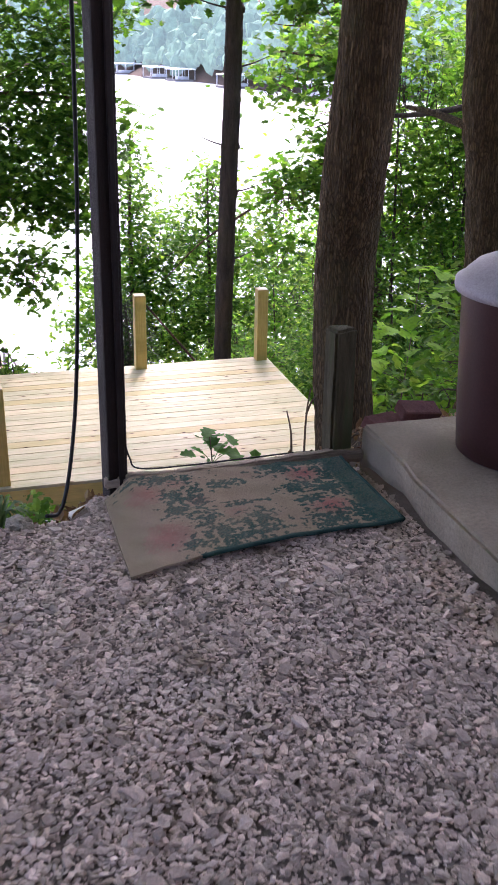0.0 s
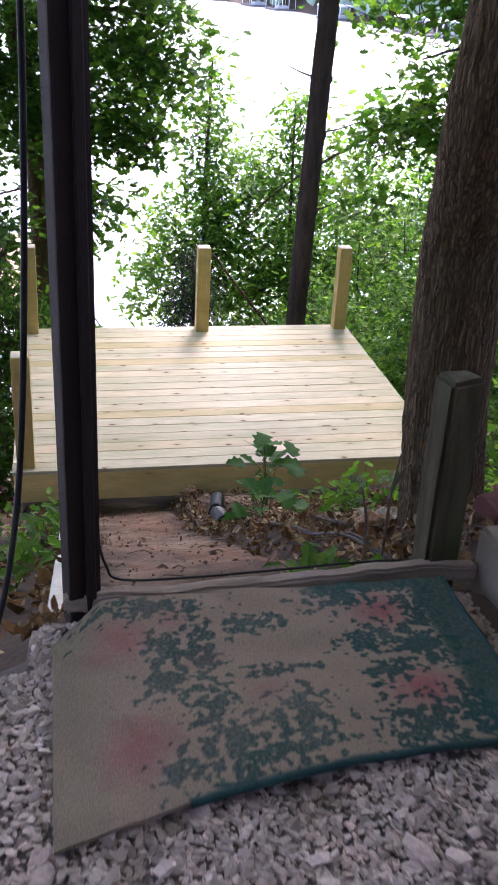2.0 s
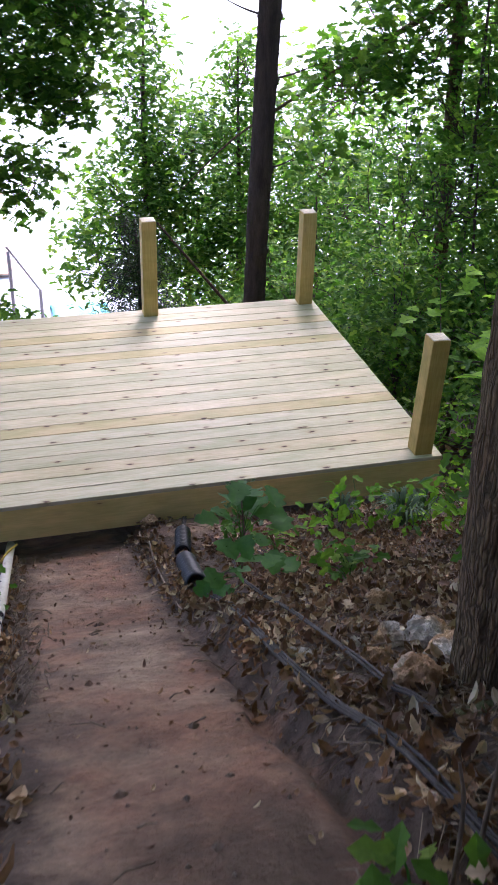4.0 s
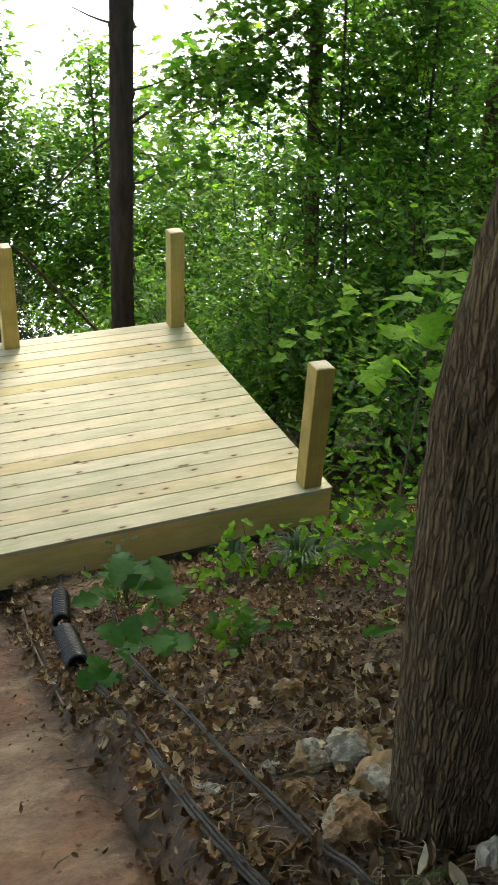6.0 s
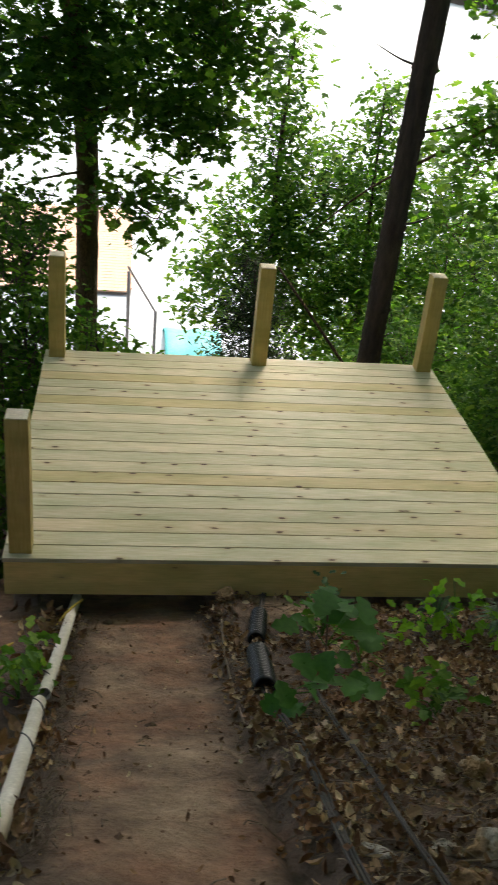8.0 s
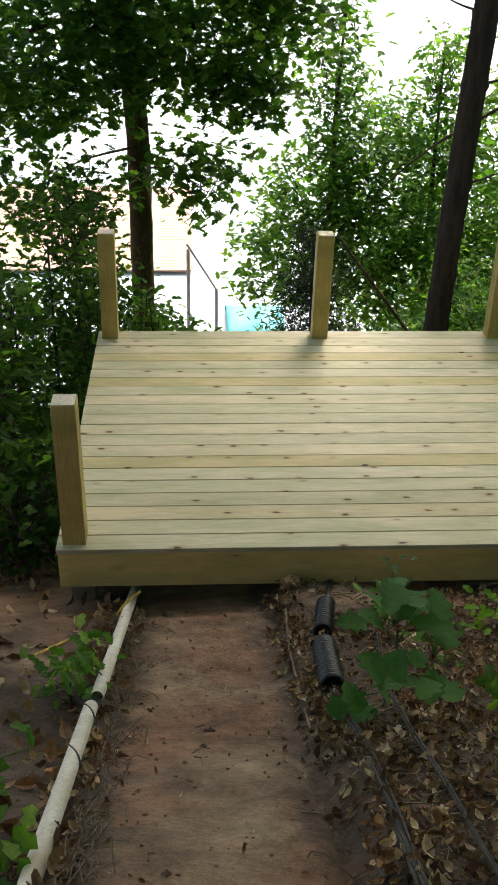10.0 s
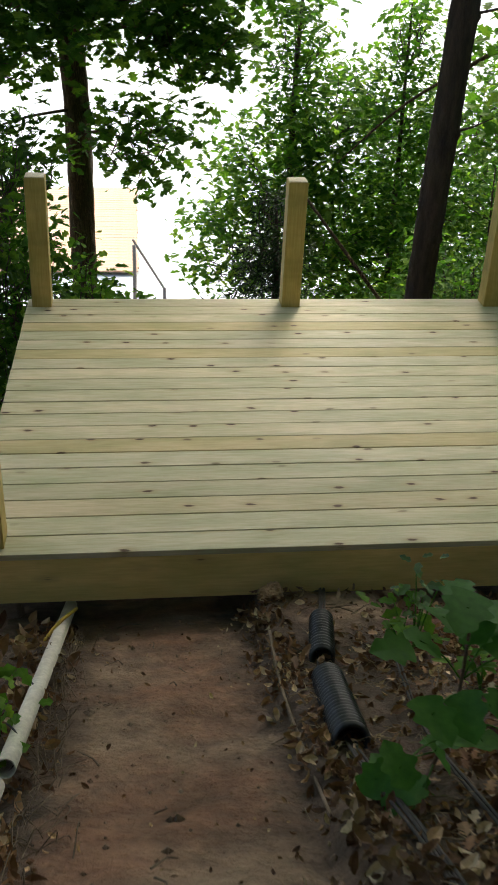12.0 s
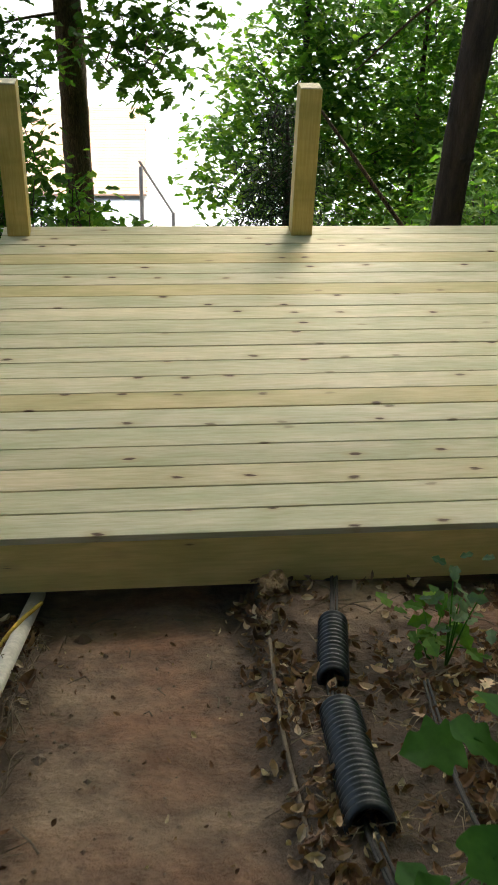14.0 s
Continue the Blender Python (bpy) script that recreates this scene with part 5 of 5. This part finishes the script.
for x, y, h, w, n in ((2.5, -0.75, 0.20, 0.10, 50), (2.75, -0.62, 0.24, 0.12, 60), (3.05, -0.7, 0.24, 0.14, 70), (3.4, -0.75, 0.24, 0.15, 70), (3.65, -0.95, 0.3, 0.17, 80), (3.25, -1.2, 0.24, 0.15, 60), (3.85, -0.4, 0.26, 0.14, 60), (4.1, -0.7, 0.4, 0.2, 90), (3.5, -1.6, 0.3, 0.17, 70), (3.0, -1.0, 0.2, 0.11, 40), (4.1, 0.4, 0.4, 0.2, 80), (4.0, -1.4, 0.4, 0.2, 80)):
    weed(x, y, h * 0.85, w, n // 2, 0.085, "leaf_bright", "bright green leafy weed beside the deck rim")
for x, y, h, w, n in ((2.12, -2.0, 0.2, 0.09, 40), (2.0, -1.2, 0.14, 0.07, 24), (2.2, -1.75, 0.12, 0.06, 20), (1.86, -0.7, 0.2, 0.07, 26), (0.27, -1.5, 0.24, 0.08, 46), (0.33, -1.3, 0.2, 0.06, 30), (0.22, -2.9, 0.2, 0.08, 36), (0.2, -3.5, 0.14, 0.10, 40), (-0.1, -2.3, 0.22, 0.14, 50), (1.2, -4.55, 0.1, 0.06, 18), (1.05, -4.68, 0.06, 0.05, 12)):
    weed(x, y, h, w, n, 0.075, "leaf_mid", "small green weed growing through dead leaves")

weed(1.90, -0.75, 0.42, 0.05, 26, 0.055, "blade", "pale green sprig standing before the deck rim")


def tuft(x, y, n, ln):
    z = height(x, y)
    V, F, c = [], [], 0
    for k in range(n):
        a, out = rng.uniform(0, 6.28), rng.uniform(0.5, 1.0) * ln
        pts = [(x + math.cos(a) * out * t, y + math.sin(a) * out * t, z + ln * 0.9 * math.sin(t * 2.4)) for t in (0, 0.3, 0.6, 0.85, 1)]
        side = np.array([-math.sin(a), math.cos(a), 0]) * 0.006
        L = [np.array(p) + s * side * wd for p, wd in zip(pts, (0.7, 1, 1, 0.6, 0.05)) for s in (-1, 1)]
        V += L
        F += [t for i in range(4) for t in ((c + 2 * i, c + 2 * i + 1, c + 2 * i + 3), (c + 2 * i, c + 2 * i + 3, c + 2 * i + 2))]
        c += 10
    ob = put("grass_tuft", tri_mesh("grass_tuft", np.array(V), np.array(F), True), M["blade"])
    tagged(ob, "arching blue-green grass tuft in the leaf litter", "grass", "grass tufts")


tuft(2.92, -0.92, 60, 0.24)
tuft(2.62, -0.62, 40, 0.2)
tuft(3.15, -0.75, 36, 0.2)
tuft(0.0, -4.72, 30, 0.14)
tuft(-0.2, -4.7, 26, 0.13)

# Small clods on the clay.
CV, CF, off = [], [], 0
OCT = np.array([(1, 0, 0), (-1, 0, 0), (0, 1, 0), (0, -1, 0), (0, 0, 1), (0, 0, -1)], float)
OCF = np.array([(0, 2, 4), (2, 1, 4), (1, 3, 4), (3, 0, 4), (2, 0, 5), (1, 2, 5), (3, 1, 5), (0, 3, 5)])
for k in range(260):
    x, y = rng.uniform(0.48, 1.32), rng.uniform(-4.7, -0.02)
    r = 0.003 + rng.gamma(1.4, 0.0028)
    CV.append(OCT * r * rng.uniform(0.6, 1.3, (6, 1)) + np.array([x, y, height(x, y) + r * 0.3]))
    CF.append(OCF + off)
    off += 6
tagged(put("clay_clods", tri_mesh("clay_clods", np.concatenate(CV), np.concatenate(CF)), M["dirt"]), "small dry clods on the trodden clay path", "clods", kind="stuff")

# Bare twigs at the head of the path.
for pts in ([(1.27, -4.55, 2.08), (1.265, -4.54, 2.3), (1.24, -4.54, 2.42)], [(1.345, -4.5, 2.05), (1.345, -4.5, 2.35), (1.36, -4.5, 2.5)], [(1.345, -4.5, 2.38), (1.37, -4.5, 2.44), (1.395, -4.5, 2.47)]):
    tagged(tube("bare_twig", pts, [0.006, 0.003], M["twig"], None, "", 10, 6), "bare upright twig at the head of the path", "twig", "bare twigs")

# Dead leaves and twigs on the slope.


def litter(n, x0, x1, y0, y1, size, keep, shape="curl", flat=0.4):
    P = []
    while len(P) < n:
        x, y = rng.uniform(x0, x1), rng.uniform(y0, y1)
        if keep(x, y):
            P.append((x, y, height(x, y) + rng.uniform(0.002, 0.02)))
    V, F = leaves(np.array(P), size, shape, flat, 0.5)
    ob = put("leaf_litter", tri_mesh("leaf_litter", V, F), M["litter"])
    tagged(ob, "brown curled dead oak leaves covering the slope", "leaf litter", kind="stuff")


on_slope = lambda x, y: x > 1.3 + 0.05 * math.sin(y * 9) and not (1.36 < x < 1.68 and y > -1.75 and rng.random() < 0.72) and not (1.6 < x < 2.3 and y > -0.5 and rng.random() < 0.75)
litter(13000, 1.28, 4.6, -4.72, 0.0, 0.026, on_slope)
litter(7000, 1.28, 4.6, -4.72, 0.0, 0.042, lambda x, y: on_slope(x, y) and noise.noise(Vector((x * 2.2, y * 2.2, 9))) > -0.1)
litter(2600, 1.28, 4.6, -4.72, 0.0, 0.045, on_slope, "lobed", 1.6)
litter(900, -1.6, 0.5, -4.8, -0.1, 0.07, lambda x, y: rng.random() < (0.9 if x > 0.2 else 0.5))
litter(240, 0.5, 1.3, -4.6, -0.05, 0.02, lambda x, y: rng.random() < 0.15 + 1.6 * abs(x - 0.88))
litter(1500, 0.3, 1.42, -4.7, -0.05, 0.036, lambda x, y: (x < 0.5 + 0.1 * noise.noise(Vector((0, y * 3, 1)))) or x > 1.24 + 0.1 * noise.noise(Vector((5, y * 3, 1))))
litter(1500, -1.5, 6.0, 0.0, 5.0, 0.08, lambda x, y: not (0 < x < 3.65 and y < 3.2))
TV, TF, off = [], [], 0
for k in range(420):
    x, y = (rng.uniform(1.25, 4.2), rng.uniform(-4.6, -0.1)) if rng.random() < 0.9 else (rng.uniform(0.3, 1.3), rng.uniform(-4.5, -0.1))
    a, ln = rng.uniform(0, 6.28), rng.uniform(0.05, 0.28) * (1 if x > 1.3 else 0.5)
    q = (x + math.cos(a) * ln, y + math.sin(a) * ln)
    mid = ((x + q[0]) / 2 + rng.normal() * 0.012, (y + q[1]) / 2 + rng.normal() * 0.012)
    V, F = tube_arrays([(x, y, height(x, y) + 0.012), (*mid, height(*mid) + 0.024), (*q, height(*q) + 0.012)], [0.0035, 0.0015], 5)
    TV.append(V)
    TF.append(F + off)
    off += len(V)
tagged(put("twig_litter", tri_mesh("twig_litter", np.concatenate(TV), np.concatenate(TF)), M["twig"]), "thin dry twigs strewn over soil and clay", "twigs", kind="stuff")
TV, TF, off = [], [], 0
for k in range(1500):
    x, y = rng.uniform(1.3, 3.0), -4.5 + 3.6 * rng.random() ** 1.5
    a, ln = rng.uniform(0, 6.28), rng.uniform(0.03, 0.11)
    q = (x + math.cos(a) * ln, y + math.sin(a) * ln)
    V, F = tube_arrays([(x, y, height(x, y) + 0.018), ((x + q[0]) / 2, (y + q[1]) / 2, height(x, y) / 2 + height(*q) / 2 + rng.uniform(0.02, 0.05)), (*q, height(*q) + 0.018)], [0.0017, 0.001], 3, cap=False)
    TV.append(V)
    TF.append(F + off)
    off += len(V)
tagged(put("straw", tri_mesh("straw", np.concatenate(TV), np.concatenate(TF)), M["straw"]), "pale dry straw and pine needles among dead leaves", "straw", kind="stuff")
TV, TF, off = [], [], 0
for k in range(150):
    x, y = 0.47 + abs(rng.normal()) * 0.05, rng.uniform(-3.2, -0.35)
    a, ln = rng.normal() * 0.6 + 1.57, rng.uniform(0.08, 0.24)
    q = (x + math.cos(a) * ln * 0.5, y + math.sin(a) * ln)
    mid = ((x + q[0]) / 2 + rng.normal() * 0.03, (y + q[1]) / 2)
    V, F = tube_arrays(curve_points([(x, y, height(x, y) + 0.01), (*mid, height(*mid) + rng.uniform(0.03, 0.08)), (*q, height(*q) + 0.01)], 7), [0.0022, 0.0012], 4, cap=False)
    TV.append(V)
    TF.append(F + off)
    off += len(V)
tagged(put("dry_vines", tri_mesh("dry_vines", np.concatenate(TV), np.concatenate(TF)), M["twig"]), "tangled dry vine stems beside the white pipe", "vines", kind="stuff")
ob = tube("long_twig", [(1.335, -0.55, -0.03), (1.30, -1.1, 0.17), (1.29, -1.7, 0.43), (1.27, -2.0, 0.62)], [0.007, 0.005], M["twig"], None, "", 20, 6)
tagged(ob, "long thin dry twig along the edge of the path", "twig")

# ---- the shore and the docks ----
dock = tagged(new("dock"), "sunlit tan wooden dock at the near lake shore", "dock")
plank = box_mesh("plank", (9.0, 0.30, 0.06), 0.008)
for k in range(32):
    put("plank", plank, M["dock_wood"], dock, "", pose(-3.6 + rng.uniform(-0.03, 0.03), 26.2 + k * 0.32, -7.86))
for x in (-7.6, -3.6, 0.4):
    for y in (26.6, 31.0, 35.6):
        tube("pile", [(x, y, -9.4), (x, y, -8.6), (x, y, -7.895)], [0.12], M["dock_dark"], dock, "", 6, 12)
rail = tagged(new("handrail"), "grey wooden stair handrail by the dock", "handrail")
tube("rail", [(0.75, 19.6, -4.75), (1.15, 20.2, -5.6), (1.55, 20.8, -6.45)], [0.032], M["dock_dark"], rail, "", 10, 10)
for x, y, z0, z1 in ((0.78, 19.65, -8.6, -4.9), (1.58, 20.9, -8.9, -6.5)):
    tube("rail_post", [(x, y, z0), (x, y, (z0 + z1) / 2), (x, y, z1)], [0.05], M["dock_dark"], rail, "", 8, 10)
lift = tagged(new("boat_lift"), "white boat lift with turquoise canopy at the shore", "boat lift")
bm = bmesh.new()
bmesh.ops.create_grid(bm, x_segments=16, y_segments=8, size=0.5, matrix=Matrix.Diagonal((1.7, 3.0, 1, 1)))
for v in bm.verts:
    v.co.z = 0.5 - 0.25 * v.co.y ** 2 + 0.03 * math.sin(v.co.x * 7)
bmesh.ops.solidify(bm, geom=bm.faces[:], thickness=0.03)
put("canopy", bm_mesh(bm, "canopy", True), M["teal_tarp"], lift, "turquoise tarpaulin canopy", pose(2.75, 21.6, -7.95))
for x in (2.05, 3.45):
    for y in (20.4, 22.8):
        tube("lift_post", [(x, y, -9.8), (x, y, -8.8), (x, y, -7.85)], [0.06], M["white_metal"], lift, "", 6, 10)


def boat_dock(x, w):
    y = shore(x) - 12
    d = tagged(new("boat_dock"), "white-roofed covered boat dock on the far shore", "boat dock", "boat docks on the far shore")
    d.matrix_basis = pose(x, y, LAKE_Z, 0, 0, 12)
    bm = bmesh.new()
    bmesh.ops.create_cube(bm, size=1, matrix=Matrix.Diagonal((w, 7, 0.25, 1)))
    for v in bm.verts:
        if v.co.z > 0:
            v.co.x *= 0.92
            v.co.z += 0.5 - 0.12 * abs(v.co.y)
    put("roof", bm_mesh(bm, "roof"), M["white_metal"], d, "white metal roof", pose(0, 0, 3.0))
    put("float", box_mesh("float", (w, 7, 0.5), 0.03, 1, (0, 0, 0.2)), M["dock_dark"], d)
    for i in range(4):
        for s in (-1, 1):
            tube("dock_post", [(w * (i / 3 - 0.5) * 0.94, 3.2 * s, 0.3), (w * (i / 3 - 0.5) * 0.94, 3.2 * s, 1.6), (w * (i / 3 - 0.5) * 0.94, 3.2 * s, 2.95)], [0.12], M["white_metal"], d, "", 4, 6)
    put("boat_hull", box_mesh("boat_hull", (w * 0.55, 2.2, 0.9), 0.25, 2, (0, -1, 0.75)), M["white_metal"], d, "white boat moored under the roof")


for x, w in ((52, 9), (57, 7), (77, 9.5), (81, 7), (66.5, 8), (73.5, 8), (60, 6)):
    boat_dock(x, w)
